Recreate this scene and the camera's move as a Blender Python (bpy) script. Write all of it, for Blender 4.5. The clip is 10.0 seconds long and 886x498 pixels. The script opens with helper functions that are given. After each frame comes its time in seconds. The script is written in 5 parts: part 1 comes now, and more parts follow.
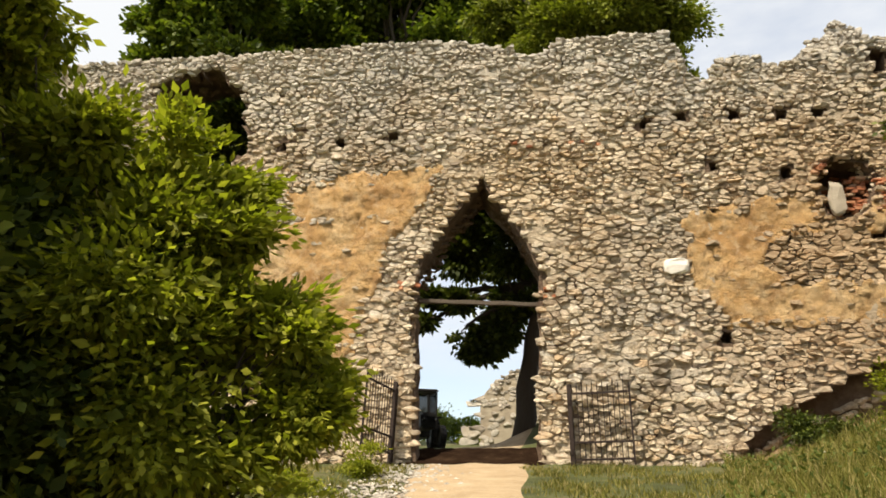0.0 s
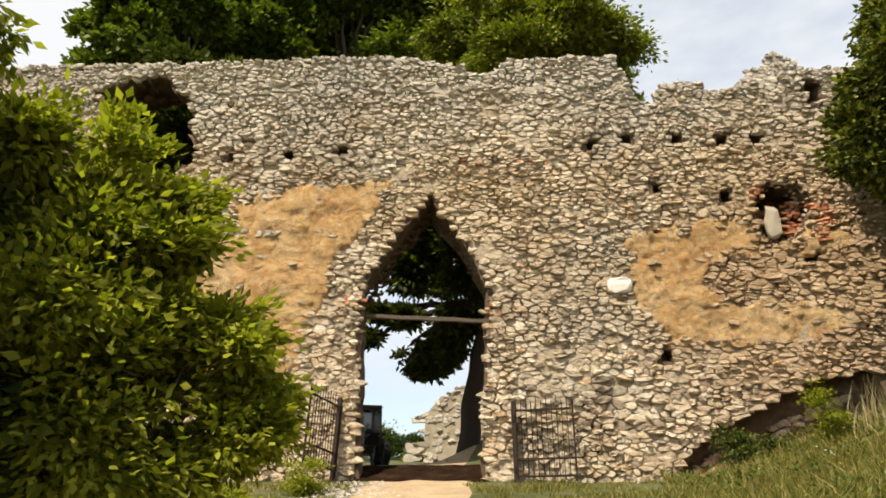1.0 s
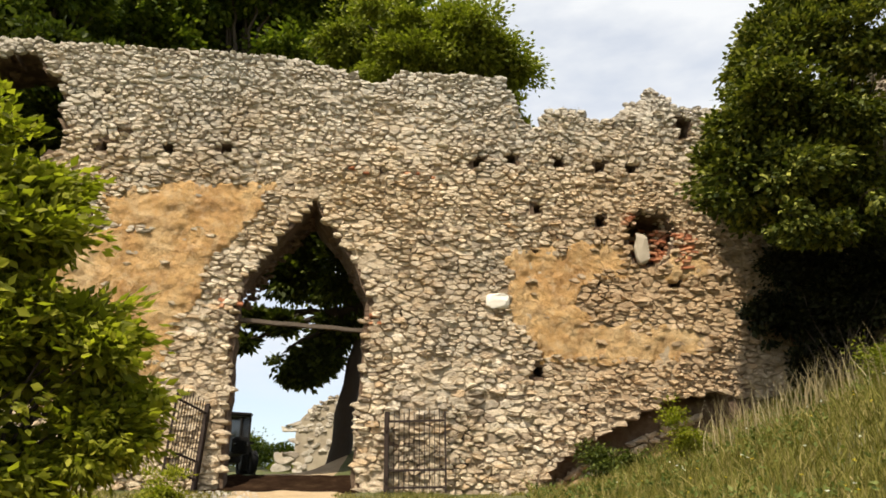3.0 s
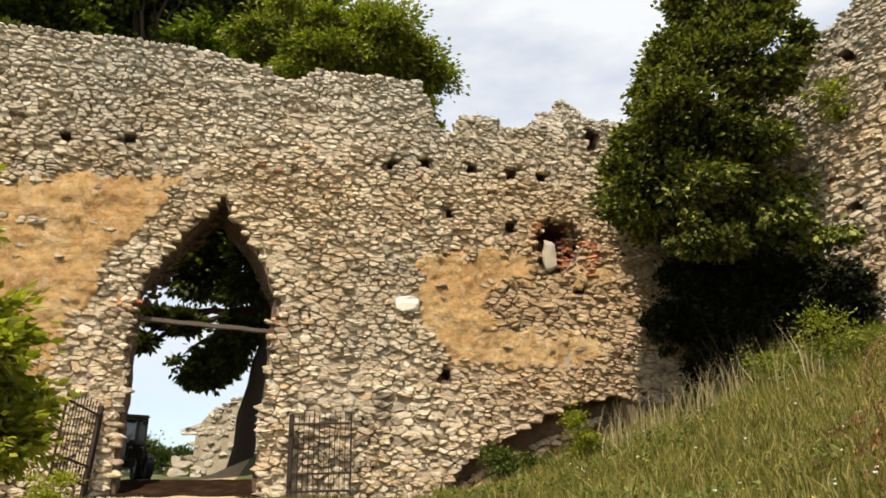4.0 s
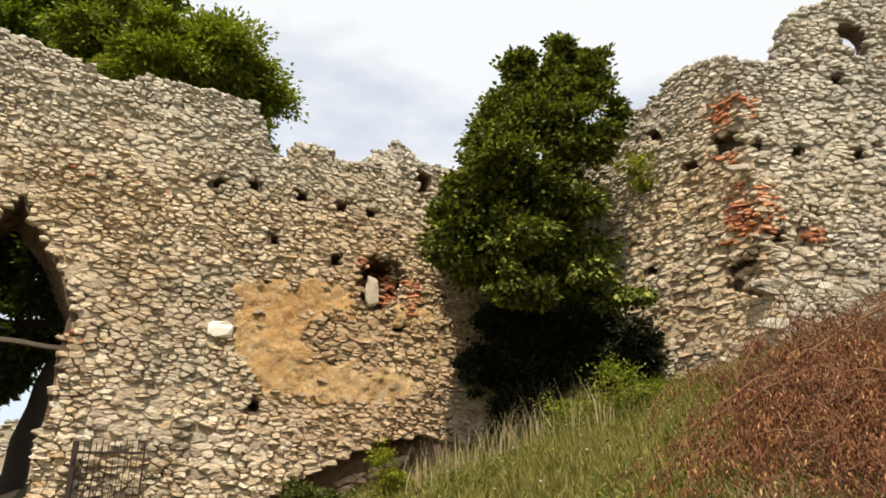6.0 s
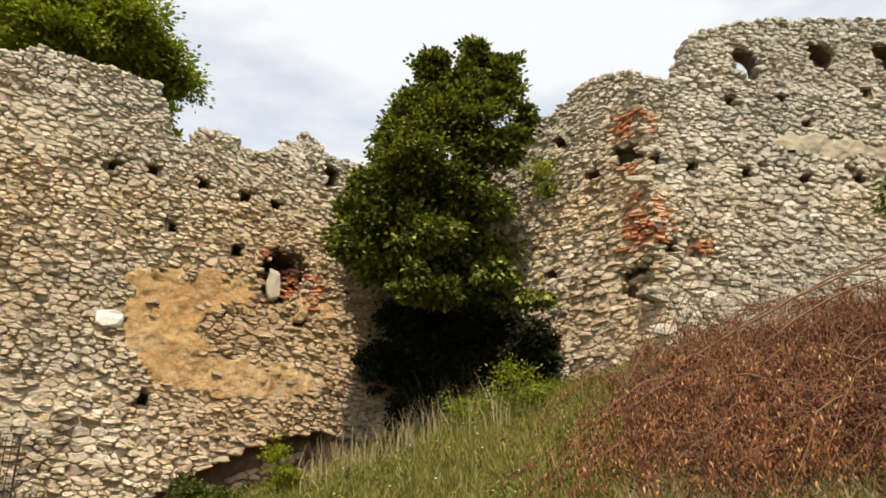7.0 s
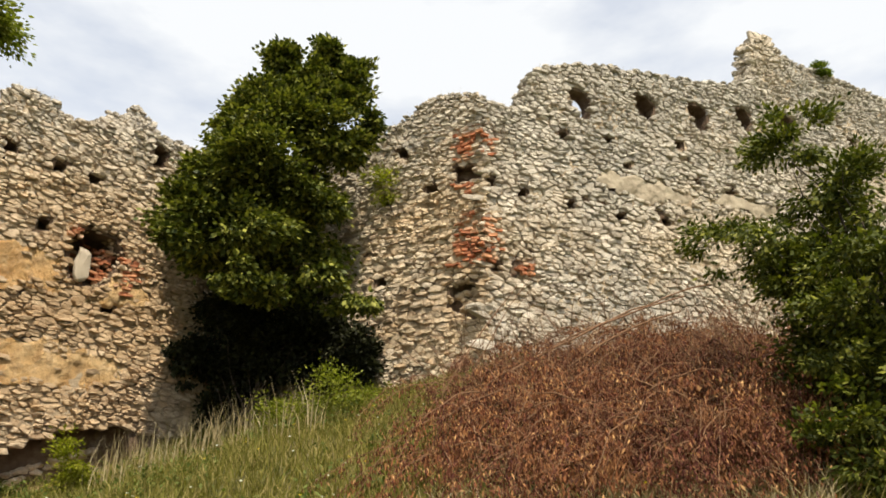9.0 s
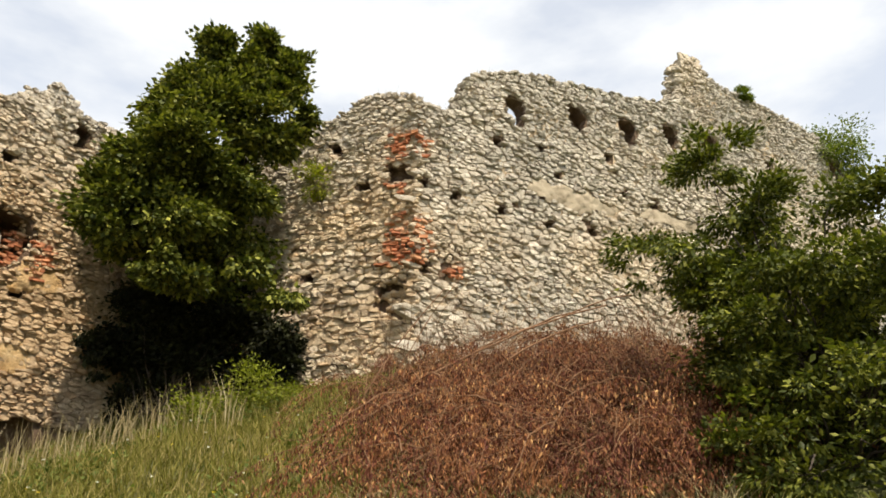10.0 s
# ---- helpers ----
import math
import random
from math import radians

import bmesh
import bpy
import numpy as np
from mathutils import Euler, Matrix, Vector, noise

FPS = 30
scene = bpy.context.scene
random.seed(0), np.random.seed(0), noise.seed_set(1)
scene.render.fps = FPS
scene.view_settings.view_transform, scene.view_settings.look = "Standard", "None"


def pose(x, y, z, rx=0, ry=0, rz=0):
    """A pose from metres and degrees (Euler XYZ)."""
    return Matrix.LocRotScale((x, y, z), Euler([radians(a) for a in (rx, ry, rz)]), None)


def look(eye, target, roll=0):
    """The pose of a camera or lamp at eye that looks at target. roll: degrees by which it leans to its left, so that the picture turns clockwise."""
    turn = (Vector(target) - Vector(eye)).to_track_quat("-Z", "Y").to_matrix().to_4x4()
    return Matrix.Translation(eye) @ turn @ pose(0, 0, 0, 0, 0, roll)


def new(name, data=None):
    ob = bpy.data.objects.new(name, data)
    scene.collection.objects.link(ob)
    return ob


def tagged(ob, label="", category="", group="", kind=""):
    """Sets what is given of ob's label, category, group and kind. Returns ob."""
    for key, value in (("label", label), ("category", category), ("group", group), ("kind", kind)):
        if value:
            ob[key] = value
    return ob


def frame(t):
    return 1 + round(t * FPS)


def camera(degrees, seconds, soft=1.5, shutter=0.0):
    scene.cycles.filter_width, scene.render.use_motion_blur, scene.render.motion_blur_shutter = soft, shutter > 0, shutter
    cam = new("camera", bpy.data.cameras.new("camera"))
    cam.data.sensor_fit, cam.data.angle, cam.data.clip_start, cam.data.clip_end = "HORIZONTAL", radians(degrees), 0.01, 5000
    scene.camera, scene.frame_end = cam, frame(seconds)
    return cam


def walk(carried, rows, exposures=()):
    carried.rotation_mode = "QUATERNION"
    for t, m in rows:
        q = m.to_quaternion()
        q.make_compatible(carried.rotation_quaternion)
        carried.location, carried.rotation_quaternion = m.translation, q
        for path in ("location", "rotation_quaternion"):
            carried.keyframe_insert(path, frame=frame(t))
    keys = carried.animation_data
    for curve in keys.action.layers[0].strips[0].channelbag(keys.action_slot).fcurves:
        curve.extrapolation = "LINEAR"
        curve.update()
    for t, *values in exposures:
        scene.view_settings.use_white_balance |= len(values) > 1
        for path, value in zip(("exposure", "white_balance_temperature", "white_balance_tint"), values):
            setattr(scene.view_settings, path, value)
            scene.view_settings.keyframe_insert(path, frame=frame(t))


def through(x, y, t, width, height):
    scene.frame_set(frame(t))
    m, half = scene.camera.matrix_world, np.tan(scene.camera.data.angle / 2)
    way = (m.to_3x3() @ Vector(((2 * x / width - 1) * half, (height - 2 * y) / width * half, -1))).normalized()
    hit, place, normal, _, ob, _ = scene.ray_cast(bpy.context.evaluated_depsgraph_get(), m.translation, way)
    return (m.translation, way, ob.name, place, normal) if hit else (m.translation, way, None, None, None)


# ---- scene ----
EYE = 1.6
cam = camera(61.66, 10.0, soft=1.7)
PATH = [
    (0.0, pose(0, 0, EYE, 107.60, -0.40, 26.08)),
    (0.5, pose(0, 0, EYE, 107.74, -0.31, 23.84)),
    (1.0, pose(0, 0, EYE, 108.83, -0.18, 21.91)),
    (1.5, pose(0, 0, EYE, 109.46, 0.30, 20.61)),
    (2.0, pose(0, 0, EYE, 109.20, -0.03, 18.48)),
    (3.5, pose(0, 0, EYE, 109.85, -0.05, 8.96)),
    (4.0, pose(0, 0, EYE, 109.87, 0.38, 5.32)),
    (4.2, pose(0, 0, EYE, 110.40, 0.36, 3.24)),
    (4.5, pose(0, 0, EYE, 112.30, 0.29, 0.12)),
    (4.7, pose(0, 0, EYE, 112.75, 0.15, -0.66)),
    (4.8, pose(0, 0, EYE, 112.70, 0.08, -1.95)),
    (4.9, pose(0, 0, EYE, 112.25, 0.00, -2.90)),
    (5.0, pose(0, 0, EYE, 111.30, -0.07, -3.09)),
    (5.5, pose(0, 0, EYE, 112.06, -0.10, -5.62)),
    (7.0, pose(0, 0, EYE, 112.20, 0.66, -16.83)),
    (7.5, pose(0, 0, EYE, 112.16, 0.34, -21.17)),
    (8.0, pose(0, 0, EYE, 112.55, -0.07, -25.02)),
    (8.5, pose(0, 0, EYE, 112.51, -0.23, -28.17)),
    (9.0, pose(0, 0, EYE, 112.53, 0.04, -30.98)),
    (9.5, pose(0, 0, EYE, 112.49, -0.25, -34.10)),
    (10.0, pose(0, 0, EYE, 112.61, -0.47, -37.07)),
]
walk(cam, PATH, exposures=[(0.0, 0.36), (9.0, 0.38), (10.0, 0.44)])

# ---- light ----
SUN_AZ, SUN_EL = 191.0, 58.0


def bearing(az, el=0.0):
    a, e = radians(az), radians(el)
    return Vector((math.sin(a) * math.cos(e), math.cos(a) * math.cos(e), math.sin(e)))


sun = new("sun", bpy.data.lights.new("sun", "SUN"))
sun.data.energy, sun.data.angle, sun.data.color = 5.9, radians(0.55), (1.0, 0.90, 0.74)
sun.matrix_basis = look(bearing(SUN_AZ, SUN_EL) * 60, (0, 0, 0))

world = bpy.data.worlds.new("sky")
scene.world = world
world.use_nodes = True
wn, wl = world.node_tree.nodes, world.node_tree.links
wn.clear()
sky = wn.new("ShaderNodeTexSky")
sky.sky_type, sky.sun_disc = "NISHITA", False
sky.sun_elevation, sky.sun_rotation = radians(SUN_EL), radians(SUN_AZ)
clear = wn.new("ShaderNodeBackground")
clear.inputs[1].default_value = 0.15
wl.new(sky.outputs[0], clear.inputs[0])
cloud = wn.new("ShaderNodeBackground")
cloud.inputs[0].default_value = (0.96, 0.98, 1.0, 1)
cloud.inputs[1].default_value = 0.77
tc = wn.new("ShaderNodeTexCoord")
mp = wn.new("ShaderNodeMapping")
mp.inputs["Scale"].default_value = (1.6, 1.6, 4.2)
wl.new(tc.outputs["Generated"], mp.inputs[0])
cn = wn.new("ShaderNodeTexNoise")
cn.inputs["Scale"].default_value, cn.inputs["Detail"].default_value, cn.inputs["Roughness"].default_value = 1.5, 6, 0.55
wl.new(mp.outputs[0], cn.inputs["Vector"])
cr = wn.new("ShaderNodeValToRGB")
cr.color_ramp.elements[0].position, cr.color_ramp.elements[1].position = 0.40, 0.54
wl.new(cn.outputs[0], cr.inputs[0])
low = wn.new("ShaderNodeSeparateXYZ")
wl.new(tc.outputs["Generated"], low.inputs[0])
thin = wn.new("ShaderNodeMapRange")
thin.inputs[1].default_value, thin.inputs[2].default_value = 0.06, 0.24
thin.inputs[3].default_value, thin.inputs[4].default_value = 0.2, 1.0
wl.new(low.outputs[2], thin.inputs[0])
cover = wn.new("ShaderNodeMath")
cover.operation = "MULTIPLY"
mixs = wn.new("ShaderNodeMixShader")
cr.color_ramp.elements[0].color = (0.66, 0.66, 0.66, 1)
wl.new(cr.outputs[0], cover.inputs[0])
wl.new(thin.outputs[0], cover.inputs[1])
wl.new(cover.outputs[0], mixs.inputs[0])
wl.new(clear.outputs[0], mixs.inputs[1])
wl.new(cloud.outputs[0], mixs.inputs[2])
wo = wn.new("ShaderNodeOutputWorld")
wl.new(mixs.outputs[0], wo.inputs[0])


# ---- materials ----
class Nodes:
    """Short hand for one node material."""

    def __init__(self, name, rough=0.9):
        self.mat = bpy.data.materials.new(name)
        self.mat.use_nodes = True
        self.tree = self.mat.node_tree
        self.n, self.l = self.tree.nodes, self.tree.links
        self.bsdf = self.n["Principled BSDF"]
        self.bsdf.inputs["Roughness"].default_value = rough
        self.bsdf.inputs["Specular IOR Level"].default_value = 0.25
        self.tc = self.n.new("ShaderNodeTexCoord")

    def put(self, socket, value):
        if isinstance(value, bpy.types.NodeSocket):
            self.l.new(value, socket)
        elif isinstance(value, tuple) and len(value) == 3:
            socket.default_value = (*value, 1)
        else:
            socket.default_value = value

    def noise(self, scale, detail=4, rough=0.6, stretch=None):
        nd = self.n.new("ShaderNodeTexNoise")
        nd.inputs["Scale"].default_value, nd.inputs["Detail"].default_value, nd.inputs["Roughness"].default_value = scale, detail, rough
        src = self.tc.outputs["Object"]
        if stretch:
            m = self.n.new("ShaderNodeMapping")
            m.inputs["Scale"].default_value = stretch
            self.l.new(src, m.inputs[0])
            src = m.outputs[0]
        self.l.new(src, nd.inputs["Vector"])
        return nd.outputs[0]

    def ramp(self, fac, stops):
        nd = self.n.new("ShaderNodeValToRGB")
        el = nd.color_ramp.elements
        while len(el) < len(stops):
            el.new(0.5)
        for e, (p, c) in zip(el, stops):
            e.position, e.color = p, (*c, 1)
        self.l.new(fac, nd.inputs[0])
        return nd.outputs[0]

    def span(self, fac, lo, hi):
        nd = self.n.new("ShaderNodeMapRange")
        nd.inputs[1].default_value, nd.inputs[2].default_value = lo, hi
        self.l.new(fac, nd.inputs[0])
        return nd.outputs[0]

    def mix(self, fac, a, b, how="MIX"):
        nd = self.n.new("ShaderNodeMix")
        nd.data_type, nd.blend_type = "RGBA", how
        self.put(nd.inputs[0], fac)
        self.put(nd.inputs[6], a)
        self.put(nd.inputs[7], b)
        return nd.outputs[2]

    def math(self, op, a, b=0.0):
        nd = self.n.new("ShaderNodeMath")
        nd.operation = op
        self.put(nd.inputs[0], a)
        self.put(nd.inputs[1], b)
        return nd.outputs[0]

    def luck(self):
        """A random value for each piece: by island in a joined mesh, by object for a piece of its own."""
        a = self.n.new("ShaderNodeNewGeometry").outputs["Random Per Island"]
        b = self.n.new("ShaderNodeObjectInfo").outputs["Random"]
        return self.math("FRACT", self.math("ADD", a, b))

    def done(self, colour, bump=None, strength=0.4, distance=0.02):
        self.put(self.bsdf.inputs["Base Color"], colour)
        if bump is not None:
            nd = self.n.new("ShaderNodeBump")
            nd.inputs["Strength"].default_value, nd.inputs["Distance"].default_value = strength, distance
            self.l.new(bump, nd.inputs["Height"])
            self.l.new(nd.outputs[0], self.bsdf.inputs["Normal"])
        return self.mat


def stone_material(name, tones, warm, lichen=0.55, wash=0.0):
    m = Nodes(name, 0.93)
    col = m.ramp(m.luck(), tones)
    big = m.span(m.noise(0.35, 3), 0.42, 0.62)
    col = m.mix(m.math("MULTIPLY", big, warm), col, (0.44, 0.30, 0.16))
    col = m.mix(m.math("MULTIPLY", m.span(m.noise(7, 7, 0.75), 0.48, 0.7), 0.45), col, (0.12, 0.10, 0.08))
    col = m.mix(m.math("MULTIPLY", m.span(m.noise(3.3, 6, 0.75), 0.53, 0.7), 0.55), col, (0.56, 0.51, 0.42))
    col = m.mix(m.math("MULTIPLY", m.span(m.noise(0.45, 6, 0.72), 0.46, 0.62), 0.3), col, (0.46, 0.42, 0.355))
    col = m.mix(m.math("MULTIPLY", m.span(m.noise(24, 5, 0.7), 0.5, 0.64), 0.28), col, (0.20, 0.155, 0.11))
    wide = m.noise(0.16, 4, 0.6)
    col = m.mix(m.math("MULTIPLY", m.span(wide, 0.5, 0.62), 0.35), col, (0.33, 0.325, 0.30))
    col = m.mix(m.math("MULTIPLY", m.span(wide, 0.5, 0.38), 0.3), col, (0.66, 0.50, 0.31))
    # ochre run-off from the old render
    far = m.n.new("ShaderNodeVectorMath")
    far.operation = "DISTANCE"
    m.l.new(m.tc.outputs["Object"], far.inputs[0])
    far.inputs[1].default_value = (8.2, 0.0, 6.6)
    spot = m.span(m.math("ADD", far.outputs["Value"], m.math("MULTIPLY", m.noise(0.7, 5, 0.65), 4.0)), 6.8, 4.2)
    col = m.mix(m.math("MULTIPLY", spot, wash), col, (0.42, 0.265, 0.135))
    # grey lichen takes over near the wind-beaten top
    sep = m.n.new("ShaderNodeSeparateXYZ")
    m.l.new(m.tc.outputs["Object"], sep.inputs[0])
    high = m.math("ADD", sep.outputs[2], m.math("MULTIPLY", m.noise(0.6, 6, 0.7), 6.0))
    col = m.mix(m.math("MULTIPLY", m.span(high, 13.2, 16.2), lichen), col, (0.52, 0.49, 0.43))
    return m.done(col, m.noise(13, 9, 0.75), 1.0, 0.07)


LIMESTONE = [(0.0, (0.24, 0.18, 0.125)), (0.2, (0.52, 0.42, 0.30)), (0.5, (0.70, 0.575, 0.41)), (0.75, (0.79, 0.665, 0.485)), (0.9, (0.60, 0.41, 0.235)), (1.0, (0.88, 0.79, 0.64))]
STONE = stone_material("limestone_rubble", LIMESTONE, 0.62)
WASHED = stone_material("ochre_washed_limestone", LIMESTONE, 0.62, 0.55, 0.5)
PALE = stone_material("pale_limestone", [(0.0, (0.30, 0.26, 0.215)), (0.3, (0.46, 0.41, 0.335)), (0.75, (0.58, 0.52, 0.43)), (1.0, (0.74, 0.68, 0.58))], 0.2, 0.2)


def mortar_material():
    m = Nodes("lime_mortar", 0.97)
    col = m.ramp(m.noise(1.1, 6, 0.65), [(0.3, (0.29, 0.215, 0.14)), (0.5, (0.47, 0.365, 0.245)), (0.7, (0.64, 0.52, 0.37))])
    col = m.mix(m.math("MULTIPLY", m.span(m.noise(14, 5), 0.5, 0.7), 0.6), col, (0.46, 0.38, 0.27))
    return m.done(col, m.noise(9, 9, 0.75), 1.0, 0.14)


# brown earth core, coloured extra dark to stand for shade in the openings
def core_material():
    m = Nodes("shade_dark_earth_core", 0.97)
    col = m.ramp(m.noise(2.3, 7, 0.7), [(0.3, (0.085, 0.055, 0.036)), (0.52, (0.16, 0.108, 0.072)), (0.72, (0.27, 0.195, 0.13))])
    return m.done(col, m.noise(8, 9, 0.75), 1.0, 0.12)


def plaster_material():
    m = Nodes("ochre_lime_plaster", 0.95)
    col = m.ramp(m.noise(0.6, 7, 0.65), [(0.32, (0.45, 0.235, 0.082)), (0.48, (0.64, 0.385, 0.155)), (0.64, (0.75, 0.535, 0.28))])
    col = m.mix(m.math("MULTIPLY", m.span(m.noise(2.2, 8, 0.78), 0.48, 0.62), 0.65), col, (0.30, 0.16, 0.068))
    col = m.mix(m.math("MULTIPLY", m.span(m.noise(3.7, 8, 0.75), 0.5, 0.64), 0.55), col, (0.70, 0.53, 0.32))
    col = m.mix(m.math("MULTIPLY", m.span(m.noise(9, 8, 0.8), 0.5, 0.62), 0.42), col, (0.40, 0.24, 0.115))
    return m.done(col, m.noise(6, 10, 0.78), 1.0, 0.2)


def brick_material():
    m = Nodes("red_brick", 0.92)
    col = m.ramp(m.luck(), [(0.0, (0.27, 0.095, 0.045)), (0.45, (0.44, 0.165, 0.078)), (0.75, (0.52, 0.245, 0.125)), (1.0, (0.52, 0.37, 0.25))])
    col = m.mix(m.math("MULTIPLY", m.span(m.noise(12, 5), 0.5, 0.7), 0.5), col, (0.40, 0.30, 0.20))
    return m.done(col, m.noise(30, 6), 0.6, 0.02)


def wood_material(name, a, b):
    m = Nodes(name, 0.9)
    col = m.mix(m.noise(6, 6, 0.7, (6, 1, 1)), a, b)
    return m.done(col, m.noise(14, 6, 0.7, (8, 1, 1)), 0.7, 0.02)


def leaf_material(name, tones, through=0.35, rough=0.5):
    m = Nodes(name, rough)
    m.bsdf.inputs["Specular IOR Level"].default_value = 0.15
    col = m.ramp(m.luck(), tones)
    col = m.mix(m.math("MULTIPLY", m.span(m.noise(0.7, 3), 0.35, 0.7), 0.35), col, tones[0][1])
    m.done(col)
    tr = m.n.new("ShaderNodeBsdfTranslucent")
    m.l.new(m.mix(1.0, col, (1.0, 1.15, 0.45), "MULTIPLY"), tr.inputs[0])
    mx = m.n.new("ShaderNodeMixShader")
    mx.inputs[0].default_value = through
    m.l.new(m.bsdf.outputs[0], mx.inputs[1])
    m.l.new(tr.outputs[0], mx.inputs[2])
    m.l.new(mx.outputs[0], m.n["Material Output"].inputs[0])
    return m.mat


def withered_material():
    m = Nodes("withered_leaf", 0.8)
    col = m.ramp(m.luck(), [(0.0, (0.03, 0.009, 0.006)), (0.4, (0.11, 0.033, 0.013)), (0.84, (0.235, 0.09, 0.03)), (1.0, (0.55, 0.33, 0.14))])
    col = m.mix(m.math("MULTIPLY", m.span(m.noise(0.8, 4, 0.6), 0.46, 0.58), 0.7), col, (0.07, 0.017, 0.012))
    col = m.mix(m.math("MULTIPLY", m.span(m.noise(1.5, 4, 0.65), 0.54, 0.68), 0.45), col, (0.42, 0.20, 0.07))
    return m.done(col)


def plain_material(name, colour, rough=0.6, metal=0.0, var=0.4):
    m = Nodes(name, rough)
    m.bsdf.inputs["Metallic"].default_value = metal
    dark = tuple(c * (1 - var) for c in colour)
    return m.done(m.mix(m.noise(7, 5), dark, colour), m.noise(25, 5), 0.3, 0.01)


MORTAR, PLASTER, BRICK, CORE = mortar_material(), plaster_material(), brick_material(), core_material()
OLDWOOD = wood_material("weathered_timber", (0.05, 0.038, 0.028), (0.15, 0.115, 0.085))
BARK = wood_material("tree_bark", (0.035, 0.026, 0.02), (0.10, 0.08, 0.06))
TWIG = wood_material("dry_twig", (0.09, 0.043, 0.026), (0.27, 0.155, 0.08))
RUST = plain_material("rusted_iron", (0.04, 0.026, 0.02), 0.8, 0.2)
LEAF_BUSH = leaf_material("elder_leaf", [(0.0, (0.11, 0.125, 0.012)), (0.5, (0.22, 0.23, 0.022)), (1.0, (0.44, 0.42, 0.052))], 0.52)
LEAF_TREE = leaf_material("maple_leaf", [(0.0, (0.045, 0.068, 0.009)), (0.5, (0.11, 0.145, 0.016)), (1.0, (0.23, 0.26, 0.03))])
LEAF_LIME = leaf_material("ash_leaf", [(0.0, (0.085, 0.10, 0.012)), (0.5, (0.175, 0.195, 0.022)), (1.0, (0.31, 0.32, 0.042))])
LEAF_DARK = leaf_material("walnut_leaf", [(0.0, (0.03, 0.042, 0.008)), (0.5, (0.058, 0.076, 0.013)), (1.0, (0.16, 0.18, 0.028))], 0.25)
LEAF_HORNBEAM = leaf_material("hornbeam_foliage", [(0.0, (0.026, 0.036, 0.007)), (0.5, (0.09, 0.105, 0.018)), (1.0, (0.33, 0.325, 0.06))], 0.2)
# near-black leaf colour that paints the wall corner's shade
LEAF_SHADE = leaf_material("corner_shade_leaf", [(0.0, (0.008, 0.009, 0.004)), (0.6, (0.018, 0.02, 0.007)), (1.0, (0.04, 0.043, 0.014))], 0.1, 0.7)
LEAF_DRY = withered_material()
LEAF_ROBINIA = leaf_material("robinia_leaf", [(0.0, (0.03, 0.04, 0.008)), (0.5, (0.078, 0.092, 0.015)), (1.0, (0.23, 0.23, 0.034))], 0.28)
GRASS = leaf_material("grass_blade", [(0.0, (0.085, 0.083, 0.015)), (0.45, (0.16, 0.15, 0.028)), (0.75, (0.24, 0.21, 0.052)), (1.0, (0.42, 0.33, 0.15))], 0.3, 0.7)
STRAW = leaf_material("straw", [(0.0, (0.22, 0.17, 0.085)), (0.6, (0.36, 0.29, 0.16)), (1.0, (0.46, 0.39, 0.25))], 0.2, 0.8)


def ground_material():
    m = Nodes("turf", 0.97)
    col = m.ramp(m.noise(0.9, 7, 0.7), [(0.32, (0.055, 0.062, 0.02)), (0.5, (0.095, 0.105, 0.032)), (0.68, (0.155, 0.135, 0.062))])
    col = m.mix(m.math("MULTIPLY", m.span(m.noise(0.28, 5), 0.54, 0.68), 0.75), col, (0.23, 0.17, 0.10))
    return m.done(col, m.noise(18, 8, 0.7), 1.0, 0.08)


def road_material():
    m = Nodes("trodden_earth", 0.96)
    col = m.ramp(m.noise(1.6, 7, 0.7), [(0.3, (0.29, 0.20, 0.11)), (0.55, (0.39, 0.285, 0.165)), (0.75, (0.46, 0.36, 0.235))])
    col = m.mix(m.math("MULTIPLY", m.span(m.noise(26, 4), 0.58, 0.66), 0.6), col, (0.55, 0.49, 0.39))
    return m.done(col, m.noise(30, 8, 0.7), 0.8, 0.03)


TURF, EARTH = ground_material(), road_material()


# ---- mesh helpers ----
def raw_mesh(name, verts, faces, mats, smooth=False):
    """A mesh from arrays; faces all of one corner count."""
    v = np.asarray(verts, dtype=np.float32).reshape(-1, 3)
    f = np.asarray(faces, dtype=np.int32)
    me = bpy.data.meshes.new(name)
    me.vertices.add(len(v))
    me.vertices.foreach_set("co", v.ravel())
    me.loops.add(f.size)
    me.loops.foreach_set("vertex_index", f.ravel())
    me.polygons.add(len(f))
    me.polygons.foreach_set("loop_start", np.arange(0, f.size, f.shape[1], dtype=np.int32))
    me.polygons.foreach_set("use_smooth", np.full(len(f), smooth))
    me.update(calc_edges=True)
    for mt in (mats if isinstance(mats, (list, tuple)) else [mats]):
        me.materials.append(mt)
    return me


def hang(name, me, parent=None, label=""):
    ob = new(name, me)
    if parent is not None:
        ob.parent = parent
    if label:
        ob["label"] = label
    return ob


def part(name, bm, material, parent, label="", smooth=False):
    bmesh.ops.recalc_face_normals(bm, faces=bm.faces[:])
    me = bpy.data.meshes.new(name)
    bm.to_mesh(me)
    bm.free()
    me.materials.append(material)
    if smooth:
        me.polygons.foreach_set("use_smooth", np.full(len(me.polygons), True))
    return hang(name, me, parent, label)


def box(bm, lo, hi, bevel=0.0, m=None):
    lo, hi = Vector(lo), Vector(hi)
    mat = Matrix.Translation((lo + hi) / 2) @ Matrix.Diagonal((*(hi - lo), 1))
    if m is not None:
        mat = m @ mat
    r = bmesh.ops.create_cube(bm, size=1, matrix=mat)
    if bevel:
        ed = list({e for v in r["verts"] for e in v.link_edges})
        bmesh.ops.bevel(bm, geom=ed, offset=bevel, segments=2, affect="EDGES", clamp_overlap=True)


